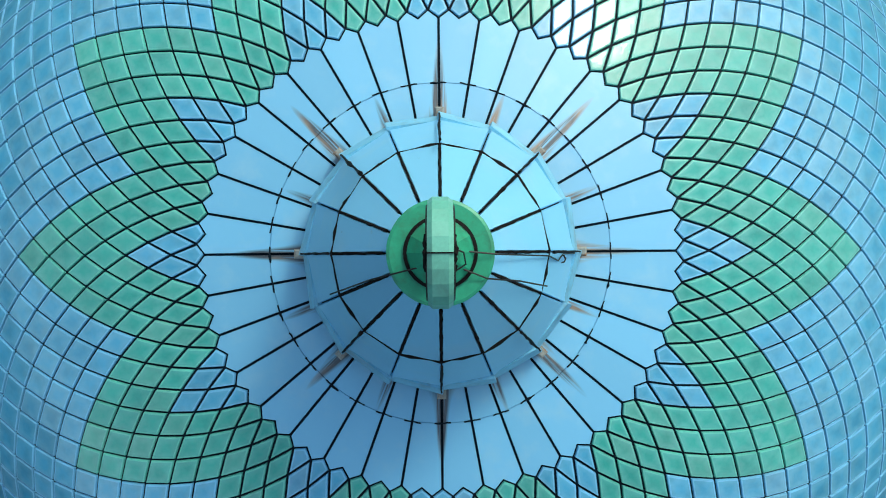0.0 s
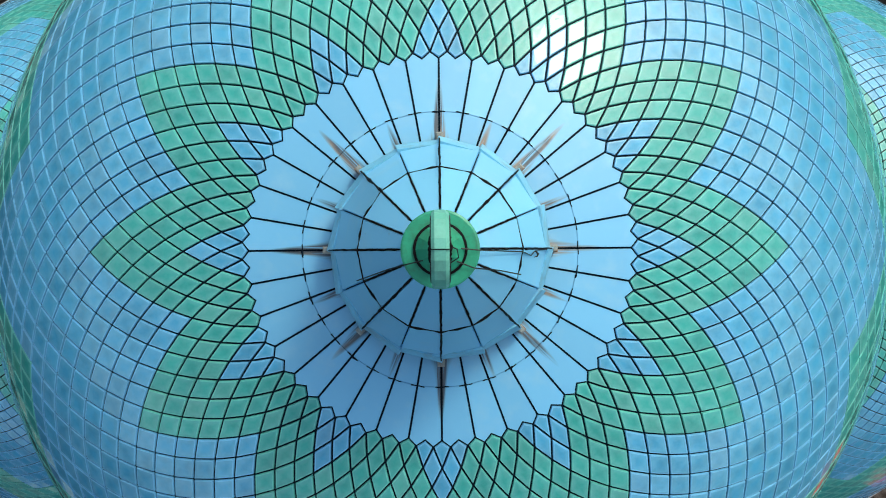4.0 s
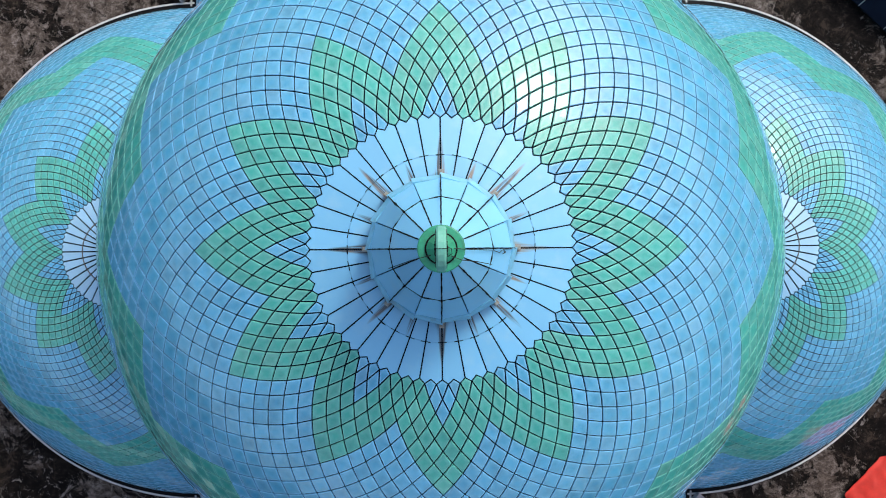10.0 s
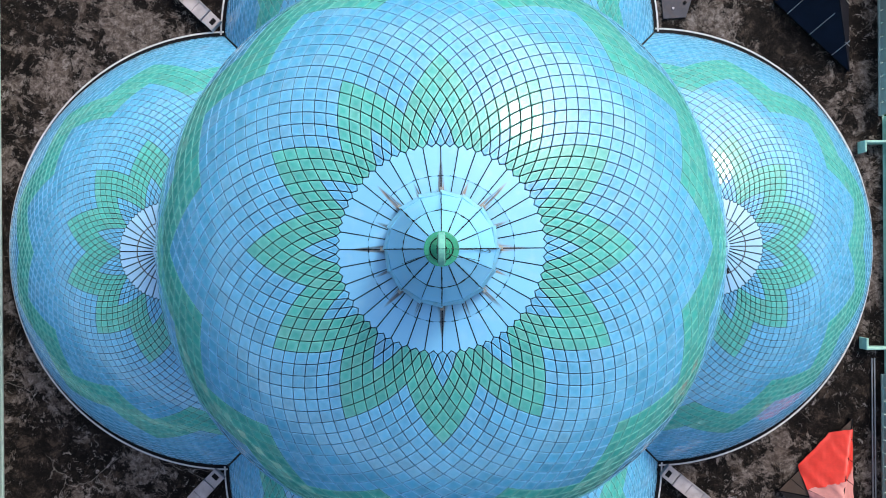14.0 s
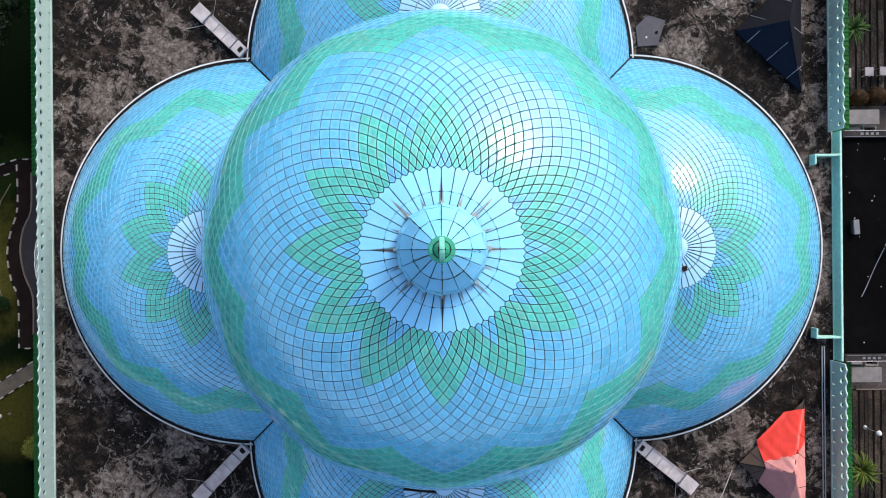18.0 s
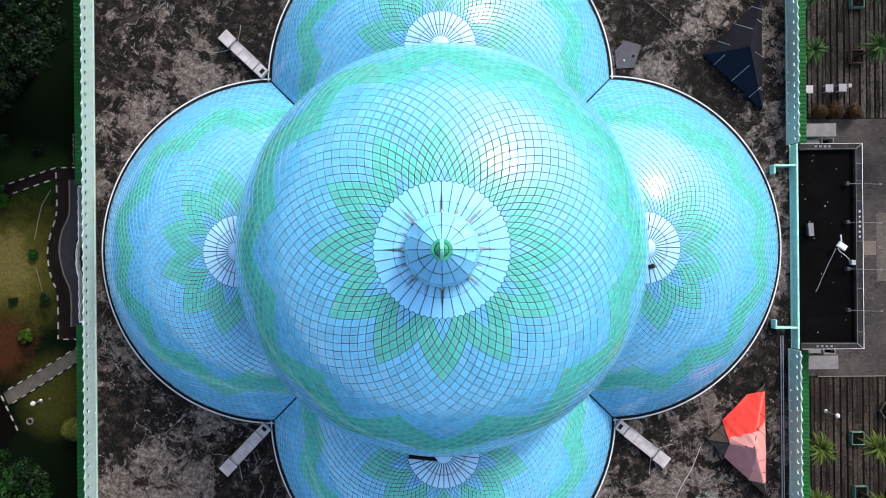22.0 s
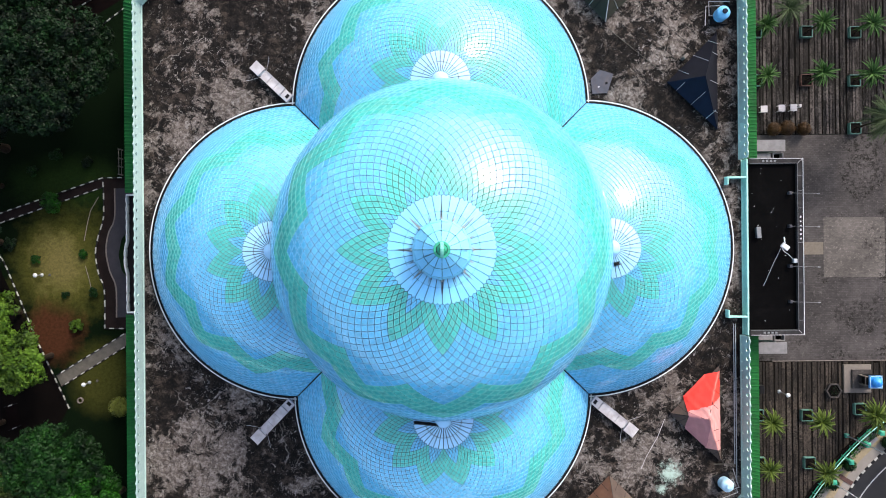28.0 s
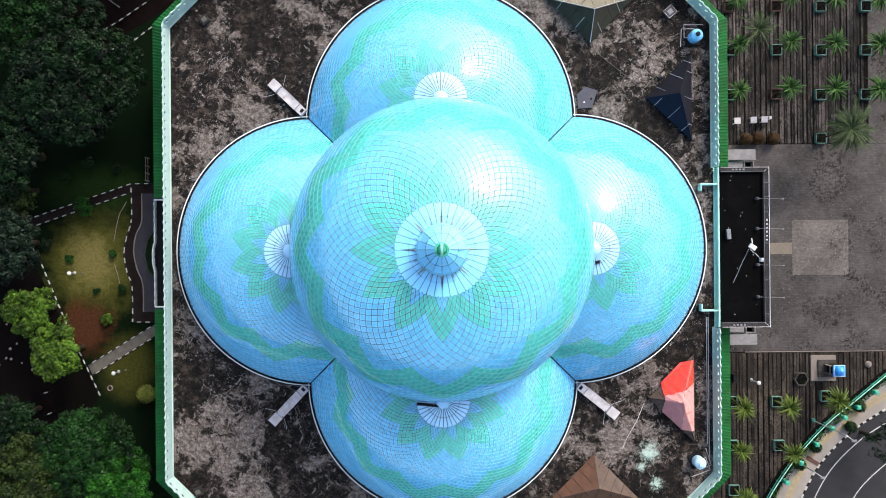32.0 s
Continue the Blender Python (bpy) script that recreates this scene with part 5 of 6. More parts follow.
tree("tree", -52.4, -7.3, 3.6, -3.0, M_LEAF_BRIGHT, "young tree with bright yellow-green leaves", 5, 60, 85, 0.21)
tree("tree", -48.6, -12.7, 4.1, -2.5, M_LEAF_BRIGHT, "young tree with bright yellow-green leaves", 6, 70, 85, 0.21)
tree("tree", -43.9, -24.2, 7.2, -0.5, M_LEAF_MID, "large green broadleaf tree near the wall", 7, 180, 90, 0.2)
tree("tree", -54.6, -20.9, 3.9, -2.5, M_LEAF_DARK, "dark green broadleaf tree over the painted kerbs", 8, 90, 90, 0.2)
tree("tree", -51.6, -28.2, 5.6, -1.0, M_LEAF_OLIVE, "olive-green broadleaf tree with a dense crown", 9, 140, 90, 0.2)
tree("tree", -39.9, -29.4, 5.3, -0.3, M_LEAF_LIME, "bright green tree beside the south-west corner", 10, 110, 140, 0.16)
tree("tree", -40.0, 41.0, 5.0, -2.0, M_LEAF_DARK, "dark tree by the service road", 11, 50, 80, 0.25)


def bush(name, x, y, radius, mat, label, seed, ball=False):
    rng = random.Random(seed)
    f = Form()
    t = thing(name, label, "bush", group="garden bushes", at=pose(x, y, GROUND))
    n = 0 if ball else int(10 + radius * 14)
    if ball:
        leaf_cloud(f, rng, (0, 0, radius), (radius,) * 3, int(1100 * radius), 0.10, 0.3)
        leaf_cloud(f, rng, (0, 0, radius), (radius * 0.86,) * 3, int(700 * radius), 0.12, 0.2)
    for i in range(n):
        a, r = rng.uniform(0, 6.28), radius * math.sqrt(rng.random()) * (0.72 if ball else 0.85)
        h = radius * (1.0 if ball else 0.7) * (0.4 + math.sqrt(max(0, 1 - (r / radius) ** 2)))
        leaf_cloud(f, rng, (r * math.cos(a), r * math.sin(a), h), (radius * 0.28,) * 2 + (radius * 0.25,), 110 if ball else 60, 0.09 if ball else 0.13)
    part("stem", Form().tube([(0, 0, -0.1), (0, 0, radius * 0.6)], [0.06, 0.03], 6), M_BARK, t)
    part("leaves", f, mat, t, kind="stuff")


for i, (bx, by, br) in enumerate(((-47.6, 12.2, 0.8), (-43.8, 11.2, 0.7), (-50.5, 10.2, 0.7), (-53.2, 1.2, 0.9))):
    bush("bush", bx, by, br, M_LEAF_MID if i % 2 == 0 else M_LEAF_DARK, "small dark shrub on the shaded lawn", 26 + i)
bush("bush", -48.0, 6.2, 1.35, M_LEAF_LIME, "round green garden shrub", 21)
for i, (bx, by, br, bm_) in enumerate(((-44.4, -0.2, 0.6, M_LEAF_LIME), (-43.2, -4.9, 0.65, M_LEAF_MID), (-45.2, -9.0, 0.85, M_LEAF_BRIGHT), (-50.2, -0.7, 0.6, M_LEAF_LIME), (-46.6, -5.2, 0.5, M_LEAF_MID))):
    bush("bush", bx, by, br, bm_, "small green garden shrub on the lawn", 30 + i)
bush("topiary_bush", -39.6, -18.9, 1.25, M_LEAF_YELLOW, "clipped round yellow-green shrub", 40, True)
for i, (bx, by, br) in enumerate(((41.0, 14.5, 0.85), (42.6, 14.6, 0.95), (44.7, 14.5, 0.85))):
    bush("bush", bx, by, br, M_LEAF_RED, "rust-coloured round shrub at the terrace edge", 50 + i, True)


def frond_mesh(length, droop, mat=M_PALM):
    f, n = Form(), 18
    for s in (1, -1):
        for i in range(n):
            u0, u1 = i / n, (i + 0.7) / n
            for a, b in ((u0, u1),):
                p0 = Vector((length * a, 0, length * (0.35 * a - droop * a * a)))
                p1 = Vector((length * b, 0, length * (0.35 * b - droop * b * b)))
                w = length * 0.18 * math.sin(math.pi * min(1, 0.12 + 0.82 * u0))
                tip = p1 + Vector((w * 1.25, s * w * 0.8, -w * 0.4))
                f.add([p0, p1, tip], [(0, 1, 2) if s > 0 else (0, 2, 1)])
    f.tube([(length * u, 0, length * (0.35 * u - droop * u * u)) for u in (0, 0.3, 0.6, 0.95)], [0.03, 0.022, 0.015, 0.006], 4)
    return f.mesh("frond", mat)


def strap_mesh(droop, mat):
    """One long pointed leaf, folded along its rib, arching over."""
    f, n, vs = Form(), 6, []
    for i in range(n + 1):
        u = i / n
        w = 0.070 * math.sin(math.pi * min(1.0, 0.18 + 0.80 * u)) + 0.002
        z = 0.45 * u - droop * u * u
        vs += [(u, -w, z + w * 0.5), (u, 0.0, z), (u, w, z + w * 0.5)]
    f.add(vs, [(i * 3 + k, i * 3 + k + 3, i * 3 + k + 4, i * 3 + k + 1) for i in range(n) for k in (0, 1)])
    return f.mesh("frond", mat)


FRONDS = [strap_mesh(d, M_PALM) for d in (0.35, 0.6, 0.9)]
YELLOW_FRONDS = [strap_mesh(d, M_PALM_YELLOW) for d in (0.35, 0.6, 0.9)]
DARK_FRONDS = [frond_mesh(1.0, d, M_PALM_DARK) for d in (0.4, 0.65, 0.95)]


def planter_box(x, y, mat, label):
    b = thing("planter_box", label, "planter", group="terrace planters", at=pose(x, y, GROUND))
    for a in range(4):
        part("side", Form().chamfer_box(-0.70, 0.70, 0.63, 0.70, 0.0, 0.62, 0.015, pose(0, 0, 0, 0, 0, 90 * a)), mat, b)
    part("earth", Form().prism([(-0.63, -0.63), (0.63, -0.63), (0.63, 0.63), (-0.63, 0.63)], 0.05, 0.45), M_GAP, b, "dark planting soil")


def palm(x, y, high, spread, seed, label="small palm with arching fronds in a terrace planter", fronds=46):
    rng = random.Random(seed)
    t = thing("palm_tree", label, "palm tree", group="terrace palms", at=pose(x, y, GROUND + 0.4, 0, 0, rng.uniform(0, 360)))
    part("trunk", Form().tube([(0, 0, 0), (0.04, 0.02, high * 0.5), (0.0, 0.0, high)], [0.14, 0.10, 0.09], 8), M_BARK, t)
    for i in range(fronds):
        data = (DARK_FRONDS if spread > 2.2 else YELLOW_FRONDS if y < 0 else FRONDS)[i % 3]
        ob = part("frond", data, None, t)
        s = spread * rng.uniform(0.6, 1.15) * (0.75 if i % 4 == 3 else 1)
        ob.matrix_basis = Matrix.Translation((0, 0, high - 0.05)) @ Euler((0, radians(rng.uniform(-42, 12)), radians(i * 137.5 + rng.uniform(-12, 12)))).to_matrix().to_4x4() @ Matrix.Scale(s, 4)


TEAL, BROWNP = (M_PLANTER, "square pale teal planter box with dark soil"), (M_REDBROWN, "square red-brown planter box with dark soil")
spots = [(39.1, 32.5, BROWNP), (45.4, 32.5, BROWNP), (51.4, 32.4, TEAL), (57.5, 32.4, TEAL), (39.1, 26.6, TEAL), (45.4, 26.6, TEAL), (51.4, 26.5, TEAL), (57.5, 26.5, TEAL),
         (39.1, 20.6, TEAL), (45.3, 20.6, BROWNP), (51.3, 20.5, TEAL), (57.4, 20.5, TEAL), (51.3, 14.6, TEAL),
         (38.9, -20.85, TEAL), (45.0, -20.9, TEAL), (51.6, -20.2, TEAL), (39.05, -26.75, TEAL), (45.3, -26.8, TEAL), (39.15, -32.8, TEAL)]
for i, (px, py, (pm, pl)) in enumerate(spots):
    planter_box(px, py, pm, pl)
    if (px, py) == (51.3, 14.6):
        palm(px, py, 7.0, 3.3, 90, "tall palm with a wide feathery crown", 74)
    else:
        palm(px, py, 2.8 + 0.35 * (i * 7 % 4), 1.55 + 0.12 * (i * 5 % 4), 60 + i, fronds=84)
palm(40.3, 27.5, 6.0, 2.3, 95, "taller palm leaning over the terrace", 44)
palm(59.5, 27.0, 5.5, 2.4, 96, "taller palm at the terrace", 34)

# ------------------------------------------------------------------ small things on the terraces
for i, (bx, by, w) in enumerate(((39.9, 17.0, 0.42), (42.1, 17.1, 0.42), (43.55, 17.15, 0.42), (44.35, 17.4, 0.18))):
    b = thing("white_table", "small white square table on the terrace", "table", group="white tables", at=pose(bx, by, GROUND + 0.07))
    part("top", Form().chamfer_box(-w, w, -w, w, 0.66, 0.74, 0.02), M_RAMP, b)
    for sx in (-1, 1):
        for sy in (-1, 1):
            part("leg", Form().box(sx * w * 0.8 - 0.03, sx * w * 0.8 + 0.03, sy * w * 0.8 - 0.03, sy * w * 0.8 + 0.03, 0, 0.66), M_WHITE, b)


def globe_lamp(x, y, high, label):
    l = thing("garden_lamp", label, "lamp", group="globe lamps", at=pose(x, y, GROUND))
    post = part("post", Form().tube([(0, 0, 0), (0, 0, high)], [0.06, 0.04], 8), M_STEEL, l)
    part("foot", Form().lathe([(0.22, 0), (0.22, 0.08), (0.1, 0.2), (0.06, 0.3)], 12), M_STEEL, l)
    part("globe", Form().lathe([(0.08, high), (0.2, high + 0.1), (0.27, high + 0.26), (0.2, high + 0.42), (0, high + 0.5)], 16), M_WHITE, post, "white globe", smooth=True)


globe_lamp(41.8, -18.0, 2.0, "globe lamp on a slim post on the terrace")
for gx, gy in ((-49.7, -2.7), (-43.9, -16.1)):
    globe_lamp(gx, gy, 1.2, "low white globe lamp on the lawn")
for gx, gy in ((-48.7, -2.7), (-42.9, -15.9)):
    single("lawn_stone", Form().lathe([(0.14, GROUND), (0.17, GROUND + 0.12), (0.1, GROUND + 0.2), (0, GROUND + 0.22)], 9, 0.4, gx, gy), M_GREYPATH, "small grey stone on the lawn", "stone", group="lawn stones")
single("well_ring", Form().lathe([(0.36, GROUND), (0.36, GROUND + 0.3), (0.28, GROUND + 0.3), (0.28, GROUND + 0.05)], 24, 0, -45.0, -18.3), M_STONE, "small stone ring on the lawn", "ring")
single("bin", Form().chamfer_box(39.0, 39.6, -18.1, -17.1, GROUND, GROUND + 0.9, 0.04), M_BLACK, "black bin beside the wall", "bin")

kiosk = thing("kiosk", "small stone kiosk with a blue domed turret on a pale plinth", "kiosk", at=pose(51.4, -16.45, GROUND))
part("plinth", Form().chamfer_box(-1.7, 1.7, -1.75, 1.75, 0, 0.35, 0.04), M_STONE, kiosk)
part("step", Form().chamfer_box(-0.8, 1.6, -1.15, 1.15, 0.35, 0.6, 0.03), M_PAVER, kiosk)
part("body", Form().box(0.35, 1.5, -0.65, 0.65, 0.6, 2.3), M_BLACK, kiosk, "dark body")
kroof = part("roof", Form().chamfer_box(0.15, 1.65, -0.75, 0.75, 2.3, 2.55, 0.05), M_KIOSK, kiosk, "square blue roof slab")
for q in range(4):
    part("roof_edge", Form().box(-0.78, 0.78, 0.66, 0.76, 2.55, 2.60, pose(0.9, 0, 0, 0, 0, 90 * q)), M_TANKPALE, kroof, "pale blue roof edge")
part("door_frame", Form().box(-0.05, 0.34, -0.6, -0.5, 0.6, 2.0).box(-0.05, 0.34, 0.5, 0.6, 0.6, 2.0).box(-0.05, 0.04, -0.5, 0.5, 1.9, 2.0), M_STONE, kiosk, "pale stone door frame")
part("dome", Form().lathe([(0.58, 2.55), (0.62, 2.75), (0.55, 3.0), (0.32, 3.22), (0.08, 3.32), (0, 3.42)], 24, 0, 0.9, 0), M_KIOSK, kroof, "blue dome", smooth=True)
hexp = thing("hexagonal_planter", "six-sided dark stone planter with low plants", "planter", at=pose(48.4, -17.9, GROUND))
part("rim", Form().lathe([(1.0, 0), (1.0, 0.5), (0.82, 0.5), (0.82, 0.3)], 6), M_PAVER, hexp)
part("earth", Form().lathe([(0.82, 0.1), (0.82, 0.34), (0, 0.36)], 6), M_GAP, hexp)
hl = Form()
leaf_cloud(hl, random.Random(9), (0, 0, 0.5), (0.6, 0.6, 0.2), 60, 0.12)
part("leaves", hl, M_LEAF_DARK, hexp, kind="stuff")

# ------------------------------------------------------------------ fence, sidewalk and street in the south-east
def along(points, step):
    """Even points with headings along a smooth line through the given ones."""
    ps = [Vector((*p, 0)) for p in points]
    out = []
    for i in range(len(ps) - 1):
        p0, p1, p2, p3 = ps[max(i - 1, 0)], ps[i], ps[i + 1], ps[min(i + 2, len(ps) - 1)]
        n = max(2, int((p2 - p1).length / step))
        for s in range(n):
            t = s / n
            out.append(0.5 * ((2 * p1) + (p2 - p0) * t + (2 * p0 - 5 * p1 + 4 * p2 - p3) * t * t + (3 * p1 - p0 - 3 * p2 + p3) * t ** 3))
    return out + [ps[-1]]


def ribbon(points, a, b, z0, z1, closed=False):
    """A band between the offsets a and b on the left of a line."""
    f, rows = Form(), []
    for i, p in enumerate(points):
        d = (points[min(i + 1, len(points) - 1)] - points[max(i - 1, 0)]).normalized()
        n = Vector((-d.y, d.x, 0))
        rows.append((p + n * a, p + n * b))
    vs = []
    for l, r in rows:
        vs += [(l.x, l.y, z0), (l.x, l.y, z1), (r.x, r.y, z1), (r.x, r.y, z0)]
    fs = [(i * 4 + k, i * 4 + (k + 1) % 4, i * 4 + 4 + (k + 1) % 4, i * 4 + 4 + k) for i in range(len(points) - 1) for k in range(4)]
    m = (len(points) - 1) * 4
    fs += [(3, 2, 1, 0), (m, m + 1, m + 2, m + 3)]
    return f.add(vs, fs)


KERB = [(72.0, -16.5), (66.0, -18.9), (60.0, -22.2), (55.6, -25.0), (51.35, -29.15), (48.5, -34.1), (46.5, -40.0), (45.5, -48.0)]
kerb_line = along(KERB, 1.0)
single("road", ribbon(kerb_line, 0.0, 16.0, GROUND - 0.3, GROUND + 0.02), M_ASPHALT, "dark grey asphalt street curving past the court", "road", kind="structure")
single("sidewalk", ribbon(kerb_line, -3.35, -0.26, GROUND - 0.3, GROUND + 0.14), M_WALKWAY, "pale concrete sidewalk along the street", "sidewalk", kind="structure")
single("tactile_strip", ribbon(kerb_line, -2.25, -1.35, GROUND, GROUND + 0.147), M_YELLOW, "faded yellow tactile strip in the sidewalk", "paving", kind="structure")
kerb = thing("street_kerb", "black and white painted street kerb", "kerb", kind="structure")
fine = along(KERB, 0.52)
for i in range(0, len(fine) - 1):
    part("kerb_stone", ribbon(fine[i:i + 2], -0.25, 0.0, GROUND, GROUND + 0.18), M_KERBWHITE if i % 2 else M_BLACK, kerb)
for off in (1.5, 6.2):
    single("lane_line", ribbon(kerb_line, off, off + 0.14, GROUND, GROUND + 0.026), M_MARK, "white painted lane line", "marking", group="lane lines", kind="structure")
fence_line = along(FENCE, 4.1)
fence = thing("court_fence", "low green fence with square teal posts along the sidewalk", "fence")
single("hedge_bed", ribbon(along(FENCE, 1.0), -0.2, 0.9, GROUND, GROUND + 0.25), M_GAP, "dark earth edging of the planted strip", "edging", kind="structure")
hed = Form()
rng = random.Random(12)
for p in along(FENCE, 0.7):
    leaf_cloud(hed, rng, (p.x + 0.4, p.y - 0.4, GROUND + 0.6), (0.65, 0.65, 0.4), 70, 0.13)
single("hedge", hed, M_LEAF_LIME, "low green hedge along the fence", "hedge", kind="stuff")
for i, q in enumerate(fence_line):
    p = q + Vector((0.55, -0.55, 0))
    part("post", Form().chamfer_box(p.x - 0.24, p.x + 0.24, p.y - 0.24, p.y + 0.24, GROUND, GROUND + 1.5, 0.06), M_FENCE, fence)
    part("post_cap", Form().lathe([(0.40, 1.5), (0.42, 1.56), (0.3, 1.66), (0, 1.72)], 4, math.pi / 4).mesh("post_cap", M_FENCE), None, fence).location = (p.x, p.y, GROUND)
for z, m in ((0.6, M_FENCE), (1.1, M_TRIM)):
    part("rail", ribbon(along(FENCE, 1.0), -0.05, 0.05, GROUND + z, GROUND + z + 0.08), m, fence)
for q in along(FENCE, 1.3):
    part("upright", Form().box(q.x - 0.04, q.x + 0.04, q.y - 0.04, q.y + 0.04, GROUND, GROUND + 1.2), M_FENCE, fence)
steps = thing("fence_steps", "pale concrete steps at a gap in the fence", "steps", at=pose(52.6, -23.9, GROUND, 0, 0, 40))
for k in range(3):
    part("step", Form().chamfer_box(-0.9, 0.9, -0.75 + 0.5 * k, -0.28 + 0.5 * k, 0.0, 0.62 - 0.16 * k, 0.02), M_CANOPY, steps)
single("wooden_ramp", Form().chamfer_box(-0.95, 0.95, -0.28, 0.28, 0.14, 0.22, 0.02, pose(49.9, -29.0, GROUND, 0, 0, -32)), M_REDBROWN, "short brown board lying across the sidewalk", "board")
single("boulder", Form().lathe([(0.42, GROUND), (0.46, GROUND + 0.2), (0.3, GROUND + 0.42), (0, GROUND + 0.5)], 9, 0.4, 57.6, -16.0), M_STONE, "grey boulder on the terrace near the fence", "stone")
for i, (bx, by) in enumerate(((56.0, -21.6), (47.9, -29.3), (50.0, -27.0), (54.8, -24.3))):
    bush("bush", bx, by, 0.8, M_LEAF_MID, "round green shrub beside the fence", 110 + i, True)
tree("tree", 56.6, -25.2, 3.0, -5.0, M_LEAF_DARK, "thin street tree with sparse dark branches", 13, 20, 30, 0.16)

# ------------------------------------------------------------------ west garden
slab("lawn", [(-33, -60), (-33, 60), (-90, 60), (-90, -60)], 0.012, M_LAWN, "garden turf, olive in the open, coloured near black for shade under trees, with bare red soil", "lawn")
slab("bare_soil", [(-50.6, -11.0), (-47.8, -16.2), (-46.6, -19.4), (-48.5, -23.0), (-58, -26), (-72, -26), (-72, -2.0), (-55.0, -1.4), (-54.6, -2.6)], 0.018, M_SHADESOIL, "bare soil coloured near black for the shade under the trees", "soil")
walk_line = along([(-42.0, 9.2), (-41.95, 4.5), (-42.6, 2.2), (-43.0, -0.1), (-42.6, -2.7), (-41.95, -4.6), (-41.9, -9.4)], 0.62)
slab("garden_path", [(p.x, p.y) for p in walk_line] + [(-33, -9.4), (-33, 9.2)], 0.03, M_BRICKPATH, "dark brown garden path round the terrace", "path")
slab("garden_path", [(-42.0, 9.2), (-42.1, 8.1), (-53.6, 4.15), (-61, 1.7), (-61, 3.0), (-53.9, 5.3)], 0.025, M_BRICKPATH, "dark garden path into the trees", "path")
slab("garden_path", [(-38.9, -9.8), (-38.9, -11.3), (-47.4, -16.5), (-48.0, -15.2)], 0.03, M_GREYPATH, "grey gravel path across the lawn", "path")
front = along([(-40.5, 7.95), (-40.55, 4.2), (-41.3, 2.45), (-41.65, 0.2), (-41.2, -2.3), (-40.45, -4.3), (-40.4, -8.05)], 0.6)
slab("garden_terrace", [(-33, 7.95)] + [(p.x, p.y) for p in front] + [(-33, -8.05)], 0.12, M_TERRACE, "grey raised terrace with a curved front", "terrace")
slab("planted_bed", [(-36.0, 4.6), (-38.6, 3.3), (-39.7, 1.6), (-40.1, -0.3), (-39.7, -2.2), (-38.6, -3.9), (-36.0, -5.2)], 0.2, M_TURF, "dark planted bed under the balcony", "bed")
single("terrace_rim", ribbon(front, -0.06, 0.06, GROUND, GROUND + 0.25), M_STONE, "pale rim of the raised terrace", "rim", kind="structure")


gate = thing("garden_fence", "short grey garden fence beside the wall", "fence")
for y in (9.6, 10.6, 11.6, 12.7):
    part("post", Form().chamfer_box(-39.62, -39.48, y - 0.07, y + 0.07, GROUND, GROUND + 1.25, 0.02), M_STONE, gate)
for z in (0.35, 1.05):
    part("rail", Form().box(-39.575, -39.525, 9.6, 12.7, GROUND + z, GROUND + z + 0.08), M_STONE, gate)


def painted_kerb(points, label="black and white painted garden kerb stones"):
    k = thing("garden_kerb", label, "kerb", group="garden kerbs", kind="structure")
    pts = []
    for a, b in zip(points, points[1:]):
        a, b = Vector((*a, 0)), Vector((*b, 0))
        n = max(1, round((b - a).length / 0.6))
        pts += [(a.lerp(b, i / n), a.lerp(b, (i + 1) / n)) for i in range(n)]
    for i, (a, b) in enumerate(pts):
        part("kerb_stone", ribbon([a, b], -0.055, 0.055, GROUND, GROUND + 0.16), M_KERBWHITE if i % 2 else M_BLACK, k)


painted_kerb([(-39.0, 9.3), (-42.0, 9.3), (-53.9, 5.3), (-60, 3.2)])
painted_kerb([(-42.1, 8.1), (-53.6, 4.2), (-60, 2.0)])
painted_kerb([(p.x, p.y) for p in walk_line] + [(-39.0, -9.45)])
painted_kerb([(-55.7, 1.4), (-54.15, -1.5), (-50.4, -10.7), (-46.4, -19.3)])
painted_kerb([(-38.95, -11.4), (-47.4, -16.6)])
painted_kerb([(-38.95, -9.75), (-47.9, -15.15)])
slab("tree_bed", [(-54.4, -19.2), (-53.0, -18.7), (-52.5, -21.2), (-53.9, -21.9)], 0.03, M_REDROAD, "small bed of red soil with painted kerbs", "bed")
painted_kerb([(-54.5, -19.1), (-52.9, -18.6)])
painted_kerb([(-54.0, -22.0), (-52.4, -21.3)])
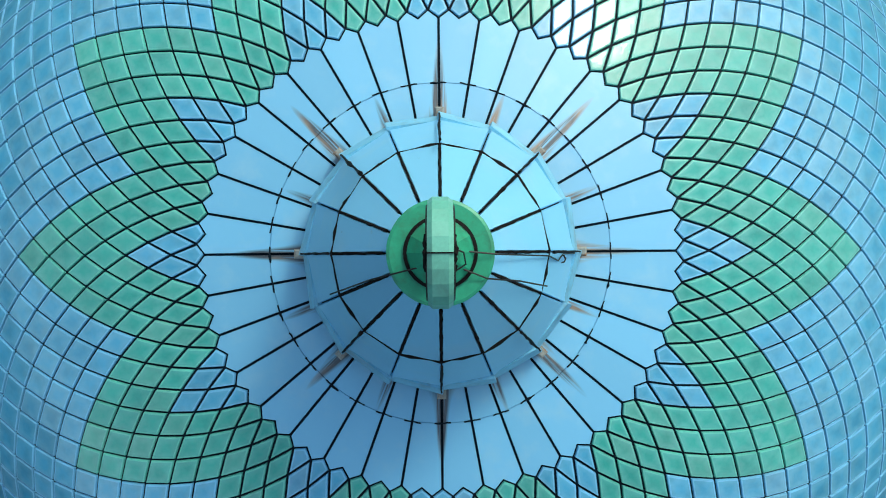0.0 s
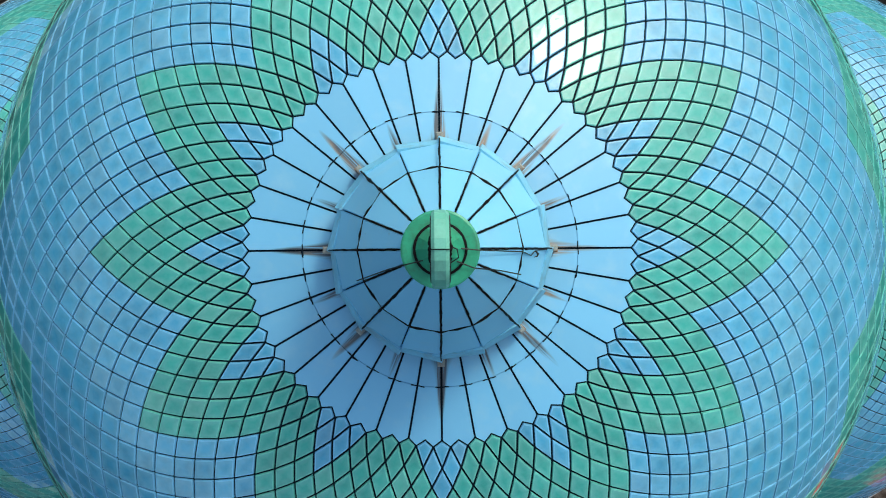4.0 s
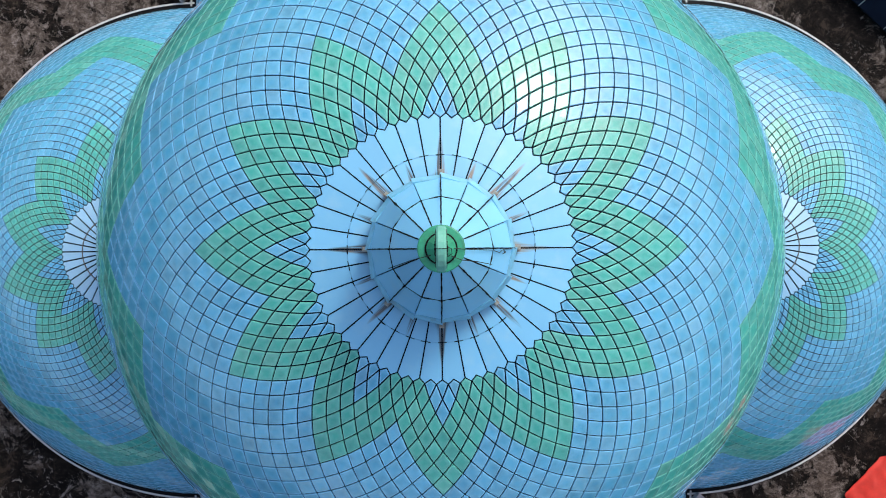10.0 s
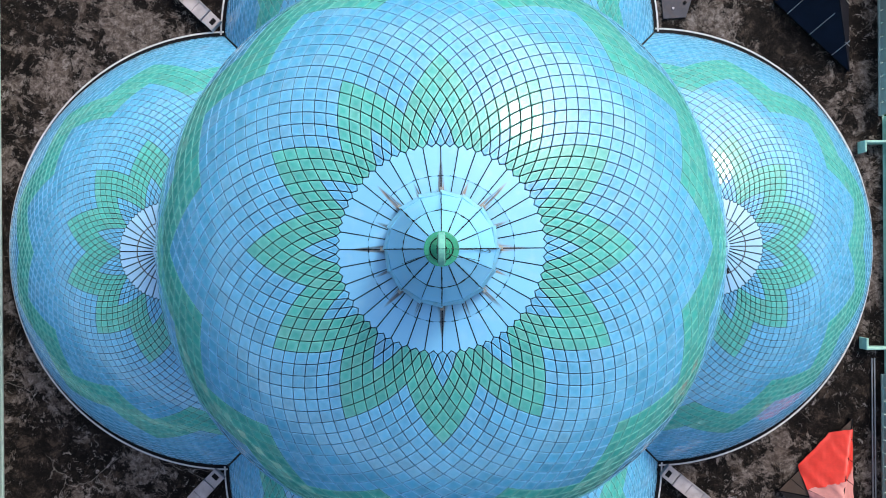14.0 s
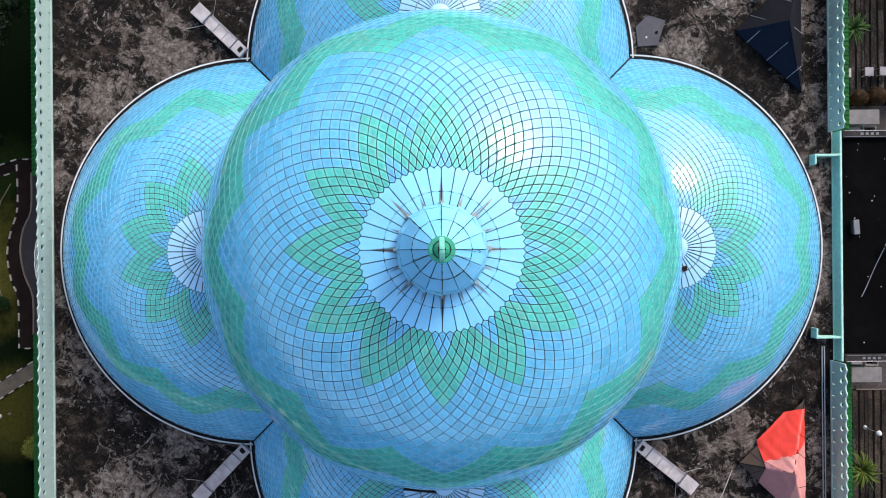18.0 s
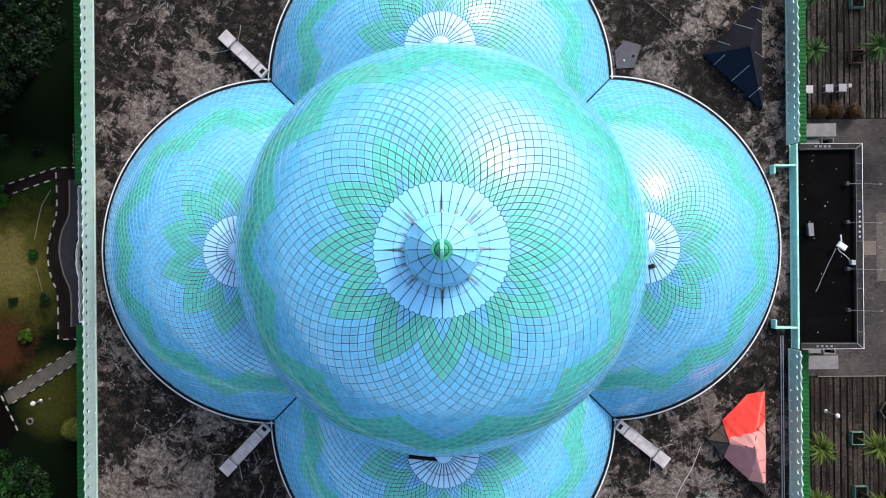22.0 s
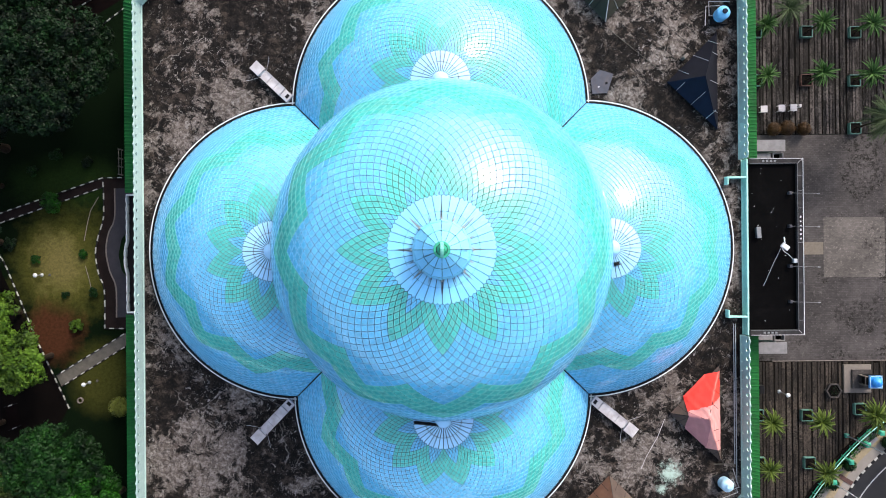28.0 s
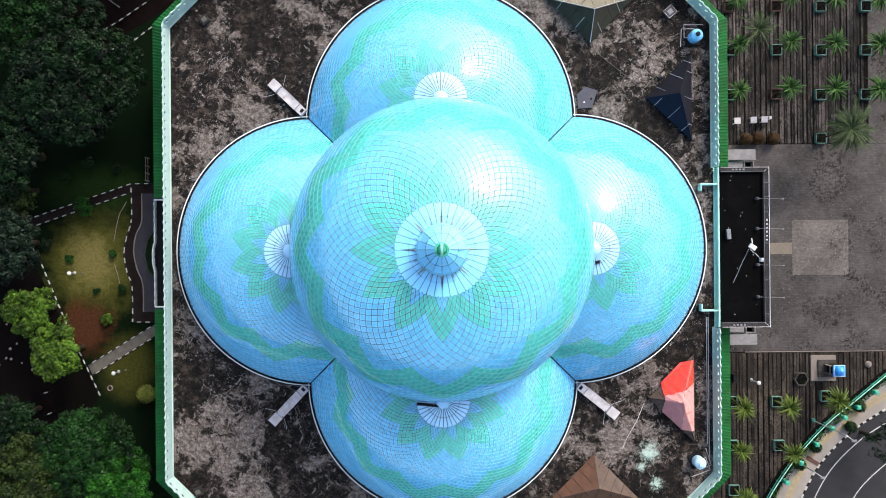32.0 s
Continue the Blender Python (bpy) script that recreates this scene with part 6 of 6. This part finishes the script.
for pts in ([(-42.6, 6.9), (-43.6, 5.2), (-44.0, 3.6), (-44.4, 1.5)], [(-44.3, -1.6), (-43.9, -3.0), (-43.6, -4.3)]):
    single("garden_hose", Form().tube([(a, b, GROUND + 0.05) for a, b in pts], 0.04, 6), M_STONE, "pale hose lying on the lawn", "hose", group="garden hoses")
# service road in the north-west
slab("service_road", [(-46.5, 27.2), (-36.0, 33.6), (-34.0, 42), (-43.4, 37.5), (-52, 32.5), (-56, 26.5)], 0.03, M_REDROAD, "dark red-brown service road", "road")
painted_kerb([(-46.4, 27.0), (-42.3, 28.0), (-39.0, 30.5), (-35.6, 33.4)], "black and white kerb of the service road")
painted_kerb([(-46.0, 29.8), (-43.4, 31.35), (-39.7, 33.85), (-36.5, 36.2)], "black and white kerb of the service road")
sl = thing("street_lamp", "white street lamp on a tall post by the service road", "street lamp", at=pose(-43.4, 33.2, GROUND))
part("pole", Form().tube([(0, 0, 0), (0, 0, 5.2), (0.5, -0.3, 5.9)], [0.09, 0.06, 0.04], 8), M_STEEL, sl)
part("lamp_head", Form().chamfer_box(0.3, 1.4, -0.55, -0.15, 5.82, 6.0, 0.05), M_WHITE, sl)


def pole(x, y, high, label):
    t = thing("street_lamp", label, "street lamp", group="street lamps", at=pose(x, y, GROUND))
    part("pole", Form().tube([(0, 0, 0), (0, 0, high)], [0.09, 0.05], 8), M_STEEL, t)
    part("base", Form().chamfer_box(-0.22, 0.22, -0.22, 0.22, 0, 0.5, 0.04), M_TEAL, t)
    part("arm", Form().tube([(0, 0, high), (0.7, -0.5, high + 0.25)], 0.035, 6), M_STEEL, t)
    part("lamp_head", Form().chamfer_box(0.5, 1.1, -0.75, -0.45, high + 0.2, high + 0.34, 0.04), M_DULL, t)


pole(50.0, -23.5, 8.0, "tall slim steel street lamp beside the fence")
pole(48.0, -29.2, 4.5, "short slim steel lamp beside the fence")

rng = random.Random(31)
for i in range(12):
    sx, sy = -57.5 + rng.uniform(-2.5, 2.0), -11.5 + rng.uniform(-4.5, 4.0)
    r = rng.uniform(0.12, 0.2)
    single("path_stone", Form().lathe([(r, GROUND), (r * 1.1, GROUND + 0.06), (r * 0.6, GROUND + 0.12), (0, GROUND + 0.13)], 7, i * 0.7, sx, sy), M_STONE, "small pale stone on the dark soil", "stone", group="path stones")
